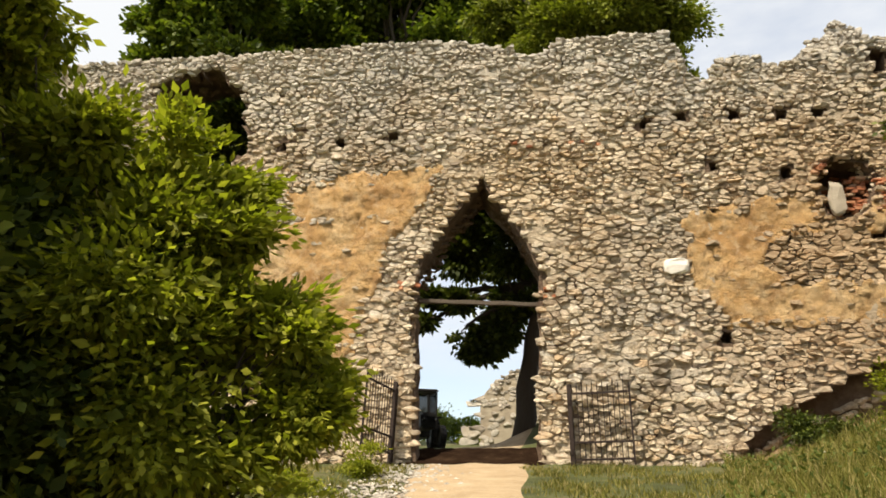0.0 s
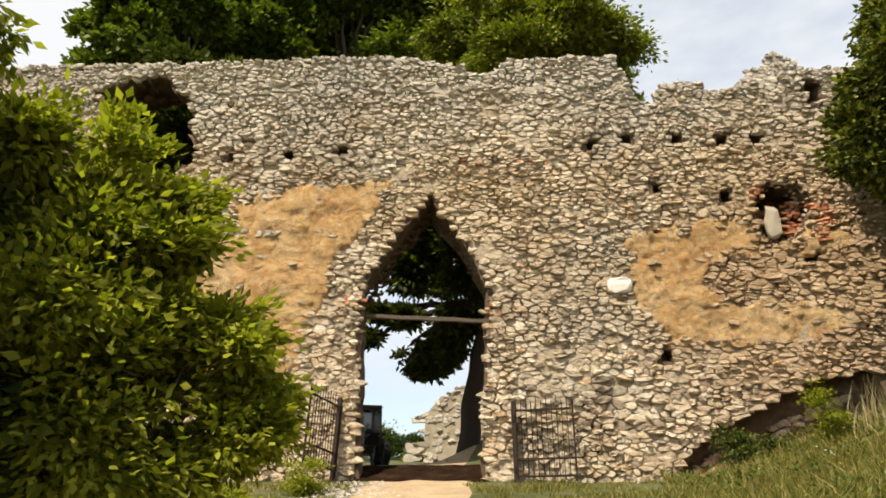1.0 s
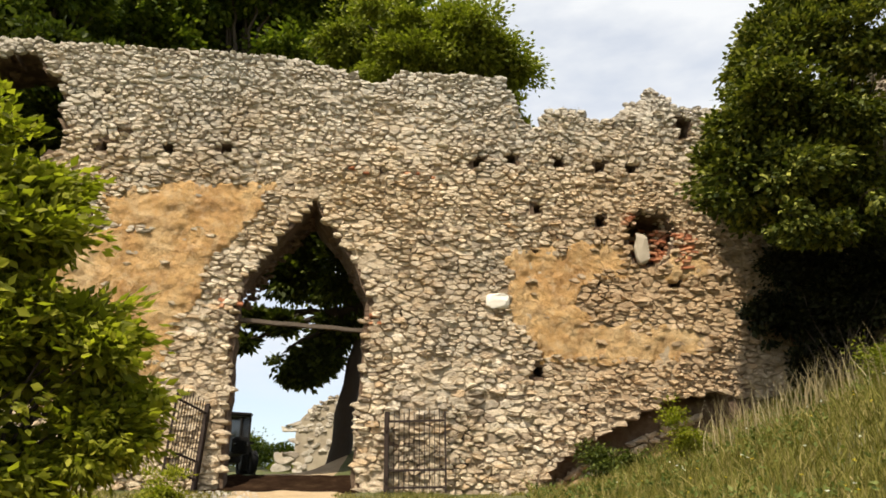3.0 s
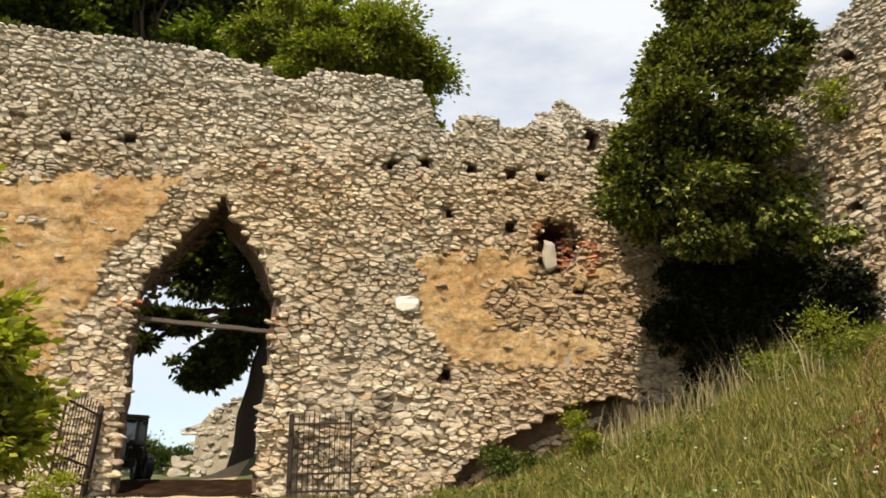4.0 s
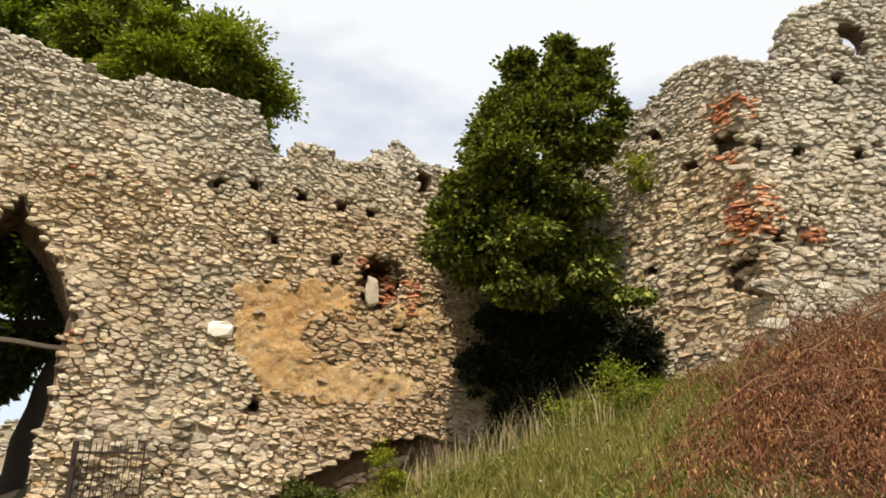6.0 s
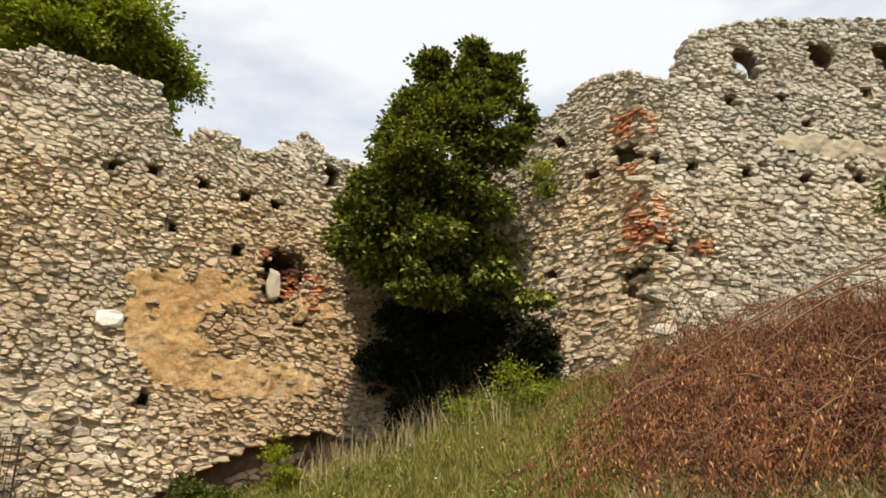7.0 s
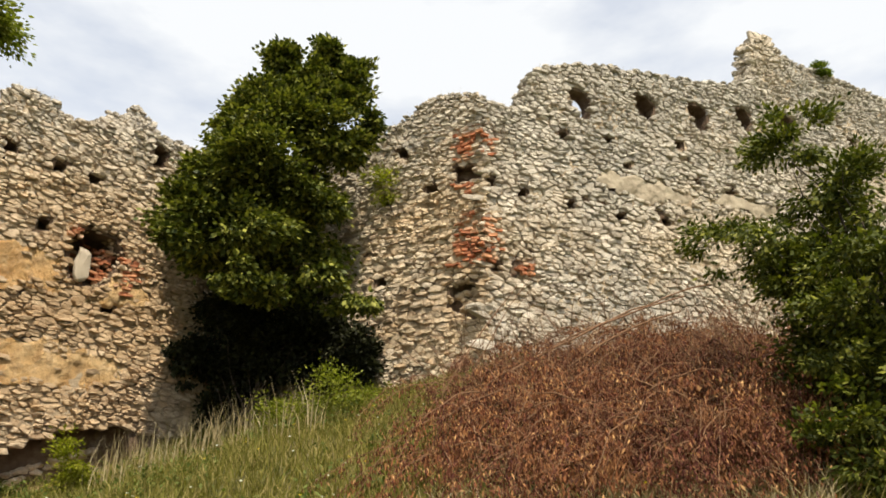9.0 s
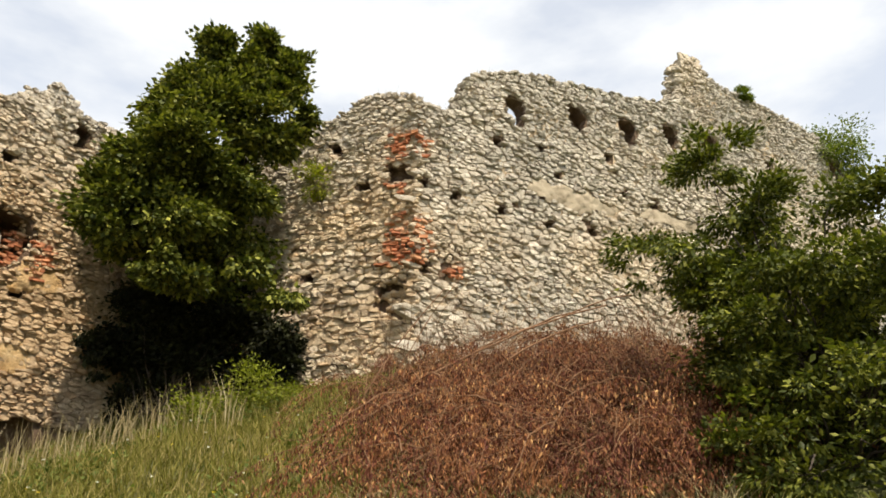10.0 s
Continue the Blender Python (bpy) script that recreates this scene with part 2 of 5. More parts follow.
def tube_arrays(pts, r0, r1, sides=6):
    """Vertices and quads of a tapered tube along pts."""
    pts = [Vector(p) for p in pts]
    vs, fs, n = [], [], len(pts)
    for i, p in enumerate(pts):
        t = (pts[min(i + 1, n - 1)] - pts[max(i - 1, 0)]).normalized()
        a = t.orthogonal().normalized()
        b = t.cross(a)
        r = r0 + (r1 - r0) * i / (n - 1)
        for k in range(sides):
            g = 2 * math.pi * k / sides
            vs.append(p + a * (r * math.cos(g)) + b * (r * math.sin(g)))
    for i in range(n - 1):
        for k in range(sides):
            j = (k + 1) % sides
            fs.append((i * sides + k, i * sides + j, i * sides + sides + j, i * sides + sides + k))
    return np.array(vs), np.array(fs)


def tubes_mesh(name, runs, material, sides=6):
    vs, fs, o = [], [], 0
    for pts, r0, r1 in runs:
        v, f = tube_arrays(pts, r0, r1, sides)
        vs.append(v), fs.append(f + o)
        o += len(v)
    return raw_mesh(name, np.concatenate(vs), np.concatenate(fs), material, True)


def bent(a, b, sag, n, rnd, wob=0.06):
    """A wavering line from a to b that bows up by sag."""
    a, b = Vector(a), Vector(b)
    w = (b - a).length * wob
    out = []
    for i in range(n + 1):
        k = i / n
        p = a.lerp(b, k) + Vector((0, 0, sag * 4 * k * (1 - k)))
        if 0 < i:
            p += Vector((rnd.uniform(-w, w), rnd.uniform(-w, w), rnd.uniform(-w, w)))
        out.append(p)
    return out


def leaves_mesh(name, pos, way, size, material, rng, width=0.5, fold=0.25):
    """Folded leaf blades: pos and way are n x 3, size is n."""
    n = len(pos)
    way = way / (np.linalg.norm(way, axis=1, keepdims=True) + 1e-9)
    side = np.cross(way, rng.normal(size=(n, 3)) * 0.8 + np.array([0, 0, 1.0]))
    side /= np.linalg.norm(side, axis=1, keepdims=True) + 1e-9
    up = np.cross(side, way)
    s = size[:, None]
    tip = pos + way * s
    mid = pos + way * s * 0.42 + up * s * fold * 0.4
    lf = mid + side * s * width * 0.5 - up * s * fold * 0.5
    rt = mid - side * s * width * 0.5 - up * s * fold * 0.5
    v = np.stack([pos, lf, tip, rt], 1).reshape(-1, 3)
    b = np.arange(n)[:, None] * 4
    f = np.concatenate([b + np.array([[0, 2, 1]]), b + np.array([[0, 3, 2]])], 1).reshape(-1, 3)
    return raw_mesh(name, v, f, material)


def at(az, el, r):
    """A place by bearing, elevation and level distance from where the camera stands."""
    a = radians(az)
    return Vector((math.sin(a) * r, math.cos(a) * r, EYE + r * math.tan(radians(el))))


# ---- the three walls' lines ----
class Line:
    """A wall's frame: u along it, w out of its face, z up."""

    def __init__(self, az, origin):
        a = radians(az)
        self.d = Vector((math.sin(a), math.cos(a), 0))
        self.out = Vector((math.cos(a), -math.sin(a), 0))
        self.o = Vector((*origin, 0))

    def world(self, u, w, z):
        return self.o + self.d * u + self.out * w + Vector((0, 0, z))

    def matrix(self):
        return Matrix(((self.d.x, self.out.x, 0, self.o.x), (self.d.y, self.out.y, 0, self.o.y), (0, 0, 1, 0), (0, 0, 0, 1)))


GATE = Line(71.0, (-6.186, 17.965))
FLANK = Line(144.5, (5.570, 22.013))
RANGE = Line(99.0, (10.458, 15.160))
N_A = -GATE.out


def softplus(x, k):
    return np.logaddexp(0, x * k) / k


def ground_z(x, y):
    """Height of the ground: a track that climbs to the gate, a bank on the other side."""
    x, y = np.asarray(x, float), np.asarray(y, float)
    u = x * GATE.d.x + y * GATE.d.y
    s = x * N_A.x + y * N_A.y
    track = 0.108 * np.clip(s, -60, 19) + 0.07 * np.clip(s - 19, 0, 40)
    bank = 0.43 * (softplus(u - 3.6 - 1.7 / (1 + np.exp(-(s - 13.5))), 1.1) - softplus(u - 16.5, 0.8))
    bank = bank * (1 / (1 + np.exp(-(19.6 - s) * 2.5)) * 0.8 + 0.2)
    lump = 0.10 * np.sin(x * 0.9 + 1.3) * np.sin(y * 0.8) + 0.05 * np.sin(x * 2.3) * np.sin(y * 2.1 + 0.7)
    lump = lump * np.clip(u / 6, 0.15, 1)
    mound = 1.0 * np.exp(-((u - 0.3) ** 2) / 1.6 - ((s - 25.5) ** 2) / 6.0)
    hollow = 0.75 * np.exp(-((s - 18.9) / 0.9) ** 2) / (1 + np.exp(-(u - 5.0) * 3)) / (1 + np.exp((u - 9.6) * 2))
    sill = 0.32 / (1 + np.exp(-(s - 19.7) * 3)) / (1 + np.exp((s - 25) * 1.3)) / (1 + np.exp((np.abs(u + 1.5) - 5) * 2))
    return track + bank + lump + mound - hollow + sill


def build_ground():
    near = np.arange(-40, 60.01, 0.35)
    far = np.array([70, 90, 130, 200, 350, 700, 1500.0])
    xs = np.concatenate([-far[::-1] + 20, near, far])
    gx, gy = np.meshgrid(xs, xs, indexing="ij")
    cx, cy = np.clip(gx, -45, 60), np.clip(gy, -45, 60)
    gz = ground_z(cx, cy)
    n = len(xs)
    i = np.arange(n * n).reshape(n, n)
    f = np.stack([i[:-1, :-1], i[1:, :-1], i[1:, 1:], i[:-1, 1:]], -1).reshape(-1, 4)
    ob = hang("ground", raw_mesh("ground", np.stack([gx, gy, gz], -1), f, TURF, True))
    tagged(ob, "grassy castle ground rising to a steep bank", "ground", kind="structure")


def build_road():
    vs, fs = [], []
    rows, cols = 190, 14
    for i in range(rows + 1):
        s = -32 + i * 0.36
        mid = -1.5 + 0.55 * max(0.0, (17 - s) / 17)
        half = 1.35 + 0.15 * math.sin(s * 0.8)
        for j in range(cols + 1):
            k = j / cols * 2 - 1
            u = mid + k * half * (1 + 0.18 * noise.noise(Vector((s * 0.7, k * 2, 3))))
            p = GATE.d * u + N_A * s
            lift = 0.012 - 0.05 * max(0, abs(k) - 0.8) / 0.2
            vs.append((p.x, p.y, float(ground_z(p.x, p.y)) + lift + 0.02 * (1 - k * k)))
    for i in range(rows):
        for j in range(cols):
            a = i * (cols + 1) + j
            fs.append((a, a + 1, a + cols + 2, a + cols + 1))
    ob = hang("road", raw_mesh("road", vs, fs, EARTH, True))
    tagged(ob, "pale trodden earth track leading through the gate", "road", kind="structure")


def soil_sheet(name, u0, u1, s0, s1, material, label, lift, seed, bulge=0.0):
    """Bare soil lying on the ground, with a frayed edge that dips under the turf."""
    n, m = int((u1 - u0) / 0.12), int((s1 - s0) / 0.12)
    vs, fs = [], []
    for i in range(n + 1):
        for j in range(m + 1):
            a, b = i / n, j / m
            u, q = u0 + (u1 - u0) * a, s0 + (s1 - s0) * b
            p = GATE.d * u + N_A * q
            edge = min(a, 1 - a, b, 1 - b) * 5 + 0.5 * noise.noise(Vector((u * 1.6, q * 1.6, seed)))
            rough = 0.03 * noise.noise(Vector((u * 3, q * 3, seed))) + 0.02 * noise.noise(Vector((u * 9, q * 9, seed)))
            vs.append((p.x, p.y, float(ground_z(p.x, p.y)) + min(lift, -0.08 + 0.3 * edge) + rough + bulge * max(0.0, min(1.0, edge))))
    for i in range(n):
        for j in range(m):
            k = i * (m + 1) + j
            fs.append((k, k + m + 1, k + m + 2, k + 1))
    tagged(hang(name, raw_mesh(name, vs, fs, material, True)), label, "ground", kind="structure")


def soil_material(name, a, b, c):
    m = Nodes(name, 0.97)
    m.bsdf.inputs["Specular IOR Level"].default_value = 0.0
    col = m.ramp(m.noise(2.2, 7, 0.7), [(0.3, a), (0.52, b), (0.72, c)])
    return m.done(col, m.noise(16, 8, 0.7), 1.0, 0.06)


build_ground()
build_road()
# passage soil, coloured extra dark to stand for the gateway's shade
soil_sheet("passage_floor", -3.6, 0.5, 18.6, 21.0, soil_material("gateway_shade_soil", (0.014, 0.008, 0.005), (0.026, 0.015, 0.009), (0.06, 0.036, 0.02)), "trodden soil under the gateway, darkened to stand for shade", 0.06, 3)
soil_sheet("bare_soil", 4.5, 9.4, 17.3, 19.6, soil_material("bare_tan_soil", (0.13, 0.08, 0.042), (0.24, 0.155, 0.085), (0.36, 0.26, 0.16)), "bare tan soil in the hollow below the wall", 0.06, 4, 0.25)


# ---- masonry ----
def profile(knots, u):
    return float(np.interp(u, [k[0] for k in knots], [k[1] for k in knots]))


def inside(poly, u, z):
    hit, n = False, len(poly)
    for i in range(n):
        (a, b), (c, d) = poly[i], poly[(i + 1) % n]
        if (b > z) != (d > z) and u < (c - a) * (z - b) / (d - b) + a:
            hit = not hit
    return hit


def ragged(poly, step, amp, seed):
    """The same ring with more corners, each pushed about."""
    rnd = random.Random(seed)
    out = []
    for i in range(len(poly)):
        a, b = poly[i], poly[(i + 1) % len(poly)]
        n = max(1, round(math.dist(a, b) / step))
        for k in range(n):
            out.append((a[0] + (b[0] - a[0]) * k / n + rnd.uniform(-amp, amp), a[1] + (b[1] - a[1]) * k / n + rnd.uniform(-amp, amp)))
    return out


def slab(bm, ring, holes, w0, w1):
    """A plate with the outline ring, pierced by holes, between the depths w0 and w1."""
    edges, start = [], set(bm.faces)
    for loop in (ring, *holes):
        vs = [bm.verts.new((u, w0, z)) for u, z in loop]
        edges += [bm.edges.new((vs[i], vs[(i + 1) % len(vs)])) for i in range(len(vs))]
    bmesh.ops.triangle_fill(bm, edges=edges, use_beauty=True, use_dissolve=False)
    front = [f for f in bm.faces if f not in start]
    ex = bmesh.ops.extrude_face_region(bm, geom=front)
    bmesh.ops.translate(bm, vec=(0, w1 - w0, 0), verts=[g for g in ex["geom"] if isinstance(g, bmesh.types.BMVert)])


def voronoi(seeds, stretch, reach):
    """Cells round the seeds, clipped by their neighbours: a list of corner lists."""
    pts = [(u / stretch, z) for u, z in seeds]
    grid = {}
    for i, (x, y) in enumerate(pts):
        grid.setdefault((int(x // reach), int(y // reach)), []).append(i)
    cells = []
    for i, (x, y) in enumerate(pts):
        gx, gy = int(x // reach), int(y // reach)
        near = [j for a in (-1, 0, 1) for b in (-1, 0, 1) for j in grid.get((gx + a, gy + b), ()) if j != i]
        near.sort(key=lambda j: (pts[j][0] - x) ** 2 + (pts[j][1] - y) ** 2)
        h = reach * 0.8
        poly = [(x - h, y - h), (x + h, y - h), (x + h, y + h), (x - h, y + h)]
        for j in near[:16]:
            px, py = pts[j]
            nx, ny = px - x, py - y
            c = nx * (px + x) / 2 + ny * (py + y) / 2
            out, m = [], len(poly)
            for k in range(m):
                a, b = poly[k], poly[(k + 1) % m]
                da, db = nx * a[0] + ny * a[1] - c, nx * b[0] + ny * b[1] - c
                if da <= 0:
                    out.append(a)
                if (da < 0) != (db < 0) and da != db:
                    q = da / (da - db)
                    out.append((a[0] + (b[0] - a[0]) * q, a[1] + (b[1] - a[1]) * q))
            poly = out
            if len(poly) < 3:
                break
        cells.append([(a * stretch, b) for a, b in poly] if len(poly) >= 3 else None)
    return cells


def course_seeds(u0, u1, z0, z1, wide, high, rnd):
    """Seeds for crooked courses: larger stones low down, small ones and chips higher up."""
    seeds, z = [], z0
    while z < z1:
        k = 1.18 - 0.36 * (z - z0) / (z1 - z0)
        h = high * k * rnd.uniform(0.55, 1.45)
        u = u0 + rnd.uniform(-wide, 0)
        while u < u1:
            w = wide * k * rnd.choice((0.35, 0.5, 0.6, 0.8, 1.0, 1.2, 1.6, 2.3))
            wave = 0.07 * math.sin(u * 0.7 + z) + 0.06 * math.sin(u * 0.23 - z * 0.6) + 0.03 * math.sin(u * 2.1 + z * 3)
            if rnd.random() < 0.33 and h > high * k * 0.75:
                q = rnd.uniform(0.35, 0.65)
                seeds.append((u + w * rnd.uniform(0.3, 0.7), z + h * q * 0.5 + wave))
                seeds.append((u + w * rnd.uniform(0.3, 0.7), z + h * (0.5 + q * 0.5) + wave))
            else:
                seeds.append((u + w / 2 + rnd.uniform(-0.1, 0.1) * w, z + h / 2 + rnd.uniform(-0.2, 0.2) * h + wave))
            u += w
        z += h
    return seeds


def stone_arrays(cell, rnd, proud):
    """A rough-hewn stone that fills a cell: a ring in the bed, a worn edge, a crooked split face."""
    n = len(cell)
    cu, cz = sum(p[0] for p in cell) / n, sum(p[1] for p in cell) / n
    ring = []
    for i in range(n):
        a, b = cell[i], cell[(i + 1) % n]
        ln = math.dist(a, b)
        if ln < 0.035:
            continue
        c0 = min(0.3, 0.02 / ln) if ln < 0.12 else rnd.uniform(0.04, 0.15)
        ring.append((a[0] + (b[0] - a[0]) * c0, a[1] + (b[1] - a[1]) * c0))
        if ln > 0.2:
            c2 = rnd.uniform(0.4, 0.6)
            k2 = rnd.uniform(-0.09, 0.04)
            ring.append((a[0] + (b[0] - a[0]) * c2 - (b[1] - a[1]) * k2, a[1] + (b[1] - a[1]) * c2 + (b[0] - a[0]) * k2))
        if ln > 0.12:
            c1 = 1 - rnd.uniform(0.04, 0.15)
            ring.append((a[0] + (b[0] - a[0]) * c1, a[1] + (b[1] - a[1]) * c1))
    m = len(ring)
    if m < 3:
        return [], []
    rad = sum(math.dist(p, (cu, cz)) for p in ring) / m
    gap = max(0.8, 1 - (0.002 + rnd.random() ** 2 * 0.016) / max(rad, 0.03))
    ring = [(u + rnd.uniform(-0.11, 0.11) * rad, z + rnd.uniform(-0.10, 0.10) * rad) for u, z in ring]
    tu, tz = rnd.uniform(-0.4, 0.4), rnd.uniform(-0.5, 0.3)
    vs = [(cu + (u - cu) * gap, -0.10, cz + (z - cz) * gap) for u, z in ring]
    for scale, rise in ((0.975, 0.6), (0.8, 1.0)):
        for u, z in ring:
            k = gap * scale * rnd.uniform(0.89, 1.04)
            du, dz = (u - cu) * k, (z - cz) * k
            vs.append((cu + du, max(-0.02, proud * rise * rnd.uniform(0.6, 1.3) + (tu * du + tz * dz) * 0.5 * rise), cz + dz))
    ju, jz = rnd.uniform(-0.25, 0.25) * rad, rnd.uniform(-0.25, 0.25) * rad
    vs.append((cu + ju, proud * rnd.uniform(0.95, 1.18), cz + jz))
    fs = []
    for i in range(m):
        j = (i + 1) % m
        for b in (0, m):
            fs += [(b + i, b + j, b + m + j), (b + i, b + m + j, b + m + i)]
        fs.append((2 * m + i, 2 * m + j, 3 * m))
    return vs, fs


def lay_stones(wall, keep, area, wide, high, seed, material, pick=None, deep=(0.014, 0.115)):
    """Face a wall with rubble: the stones that pick() chooses are pieces of their own, the rest one mesh."""
    rnd = random.Random(seed)
    u0, u1, z0, z1 = area
    seeds = course_seeds(u0, u1, z0, z1, wide, high, rnd)
    cells = voronoi(seeds, wide / high * 0.95, high * 3.2)
    vs, fs, o, single = [], [], 0, []
    for (u, z), cell in zip(seeds, cells):
        if cell is None or not keep(u, z) or rnd.random() < (0.012 if noise.noise(Vector((u * 0.5, z * 2.5, seed))) < 0.36 else 0.16):
            continue
        lo, hi = deep
        v, f = stone_arrays(cell, rnd, lo + (hi - lo) * rnd.random() ** 1.4)
        if not f:
            continue
        if pick and pick(u, z) and len(single) < 300:
            single.append((v, f))
            continue
        vs += v
        fs += [(a + o, b + o, c + o) for a, b, c in f]
        o += len(v)
    ob = hang("rubble_facing", raw_mesh("rubble_facing", vs, fs, material), wall)
    tagged(ob, "weathered grey and tan rubble stones in lime mortar", kind="stuff")
    for v, f in single:
        hang("stone", raw_mesh("stone", v, f, material), wall)


def rim_stones(wall, path, count, depth, seed, material, size=(0.07, 0.17), start=0.02):
    """Broken stones that stick out of the soffit and jambs of an opening."""
    rnd = random.Random(seed)
    bm = bmesh.new()
    bmesh.ops.create_icosphere(bm, subdivisions=1, radius=1)
    bm.verts.ensure_lookup_table()
    ball_v = [v.co.copy() for v in bm.verts]
    ball_f = [[v.index for v in f.verts] for f in bm.faces]
    bm.free()
    runs = [(path[i], path[i + 1]) for i in range(len(path) - 1)]
    lens = [math.dist(a, b) for a, b in runs]
    vs, fs, o = [], [], 0
    for _ in range(count):
        (a, b), = rnd.choices(runs, lens)
        k = rnd.random()
        c = Vector((a[0] + (b[0] - a[0]) * k, -rnd.uniform(start, depth), a[1] + (b[1] - a[1]) * k))
        r = rnd.uniform(*size)
        turn = Euler((rnd.uniform(-0.5, 0.5), rnd.uniform(-0.5, 0.5), rnd.uniform(-0.5, 0.5))).to_matrix()
        for p in ball_v:
            q = p * rnd.uniform(0.75, 1.15)
            vs.append(c + turn @ Vector((q.x * r * 1.3, q.y * r * 1.1, q.z * r * 0.65)))
        fs += [[i + o for i in f] for f in ball_f]
        o += len(ball_v)
    return tagged(hang("rim_rubble", raw_mesh("rim_rubble", vs, fs, material), wall), "broken stones round the opening's edge", kind="stuff")


class Blobs:
    """A ragged patch as a sum of soft ovals (u, z, ru, rz)."""

    def __init__(self, ovals, seed, fray=0.35):
        self.ovals, self.seed, self.fray = ovals, seed, fray

    def value(self, u, z):
        best = max(1 - math.hypot((u - a) / ru, (z - b) / rz) for a, b, ru, rz in self.ovals)
        v = Vector((u * 1.3, z * 1.3, self.seed))
        return best + self.fray * (noise.noise(v) * 0.6 + noise.noise(v * 2.7) * 0.4 + noise.noise(v * 6.5) * 0.25)


class Patch:
    """A ragged patch inside corner rings: the depth inside its edge, frayed by noise."""

    def __init__(self, rings, seed, fray=0.35, soft=0.8):
        self.rings, self.seed, self.fray, self.soft = rings, seed, fray, soft
        pts = [p for r in rings for p in r]
        us, zs = [p[0] for p in pts], [p[1] for p in pts]
        self.ovals = [((min(us) + max(us)) / 2, (min(zs) + max(zs)) / 2, (max(us) - min(us)) / 2, (max(zs) - min(zs)) / 2)]

    def value(self, u, z):
        best = -9.0
        for ring in self.rings:
            d = 9.0
            for i in range(len(ring)):
                (a, b), (c, e) = ring[i], ring[(i + 1) % len(ring)]
                k = max(0.0, min(1.0, ((u - a) * (c - a) + (z - b) * (e - b)) / ((c - a) ** 2 + (e - b) ** 2)))
                d = min(d, math.hypot(u - a - k * (c - a), z - b - k * (e - b)))
            best = max(best, d if inside(ring, u, z) else -d)
        if best < -1.2:
            return best
        v = Vector((u * 1.3, z * 1.3, self.seed))
        return min(best / self.soft + 0.1, 0.6) + self.fray * (noise.noise(v) * 0.6 + noise.noise(v * 2.7) * 0.4 + noise.noise(v * 6.5) * 0.25)


def lay_plaster(wall, blobs, material, step=0.06, thick=0.075, name="plaster_patch", label=""):
    us = [a - ru for a, b, ru, rz in blobs.ovals] + [a + ru for a, b, ru, rz in blobs.ovals]
    zs = [b - rz for a, b, ru, rz in blobs.ovals] + [b + rz for a, b, ru, rz in blobs.ovals]
    u0, u1, z0, z1 = min(us) - 0.5, max(us) + 0.5, min(zs) - 0.5, max(zs) + 0.5
    nu, nz = int((u1 - u0) / step), int((z1 - z0) / step)
    idx, vs, fs = {}, [], []
    for i in range(nu + 1):
        for j in range(nz + 1):
            u, z = u0 + i * step, z0 + j * step
            q = blobs.value(u, z)
            if q > -0.06:
                v = Vector((u * 0.8, z * 0.8, blobs.seed + 5))
                rough = 0.07 * noise.noise(v) + 0.07 * noise.noise(v * 3.1) + 0.045 * noise.noise(v * 8)
                idx[i, j] = len(vs)
                vs.append((u, min(thick, (thick + 0.06) * (q + 0.06) / 0.14 - 0.06) - 0.01 + rough * min(1, max(0, q * 5 + 0.3)), z))
    for i, j in idx:
        k = [(i, j), (i + 1, j), (i + 1, j + 1), (i, j + 1)]
        if all(c in idx for c in k):
            fs.append([idx[c] for c in k])
    return hang(name, raw_mesh(name, vs, fs, material, True), wall, label)


def mortar_skin(wall, ok, area, seed, level=0.0, step=0.09, under=()):
    """Bedding mortar of uneven depth: it laps over low stones here and is washed out there."""
    u0, u1, z0, z1 = area
    nu, nz = int((u1 - u0) / step), int((z1 - z0) / step)
    idx, vs, fs = {}, [], []
    for i in range(nu + 1):
        for j in range(nz + 1):
            u, z = u0 + i * step, z0 + j * step
            if ok(u, z):
                v = Vector((u, z * 1.5, seed))
                w = level - 0.02 + 0.055 * noise.noise(v * 0.42) + 0.045 * noise.noise(v * 1.5) + 0.034 * noise.noise(v * 4.3) - 0.09 * max(0.0, noise.noise(v * 2.6 + Vector((0, 0, 9))) - 0.12)
                if any(b.value(u, z) > -0.02 for b in under):
                    w = min(w, -0.012)
                idx[i, j] = len(vs)
                vs.append((u, max(-0.06, w), z))
    for i, j in idx:
        c = [(i, j), (i + 1, j), (i + 1, j + 1), (i, j + 1)]
        if all(q in idx for q in c):
            fs.append([idx[q] for q in c])
    return hang("mortar_bed", raw_mesh("mortar_bed", vs, fs, MORTAR, True), wall)


BRICK_MESH = []


def brick_meshes():
    if not BRICK_MESH:
        for s in range(5):
            rnd = random.Random(40 + s)
            bm = bmesh.new()
            box(bm, (-0.135, -0.07, -0.033), (0.135, 0.07, 0.033), 0.012)
            for v in bm.verts:
                v.co += Vector((rnd.uniform(-1, 1) * 0.012, rnd.uniform(-1, 1) * 0.015, rnd.uniform(-1, 1) * 0.006))
            me = bpy.data.meshes.new("brick")
            bm.to_mesh(me)
            bm.free()
            me.materials.append(BRICK)
            BRICK_MESH.append(me)
    return BRICK_MESH


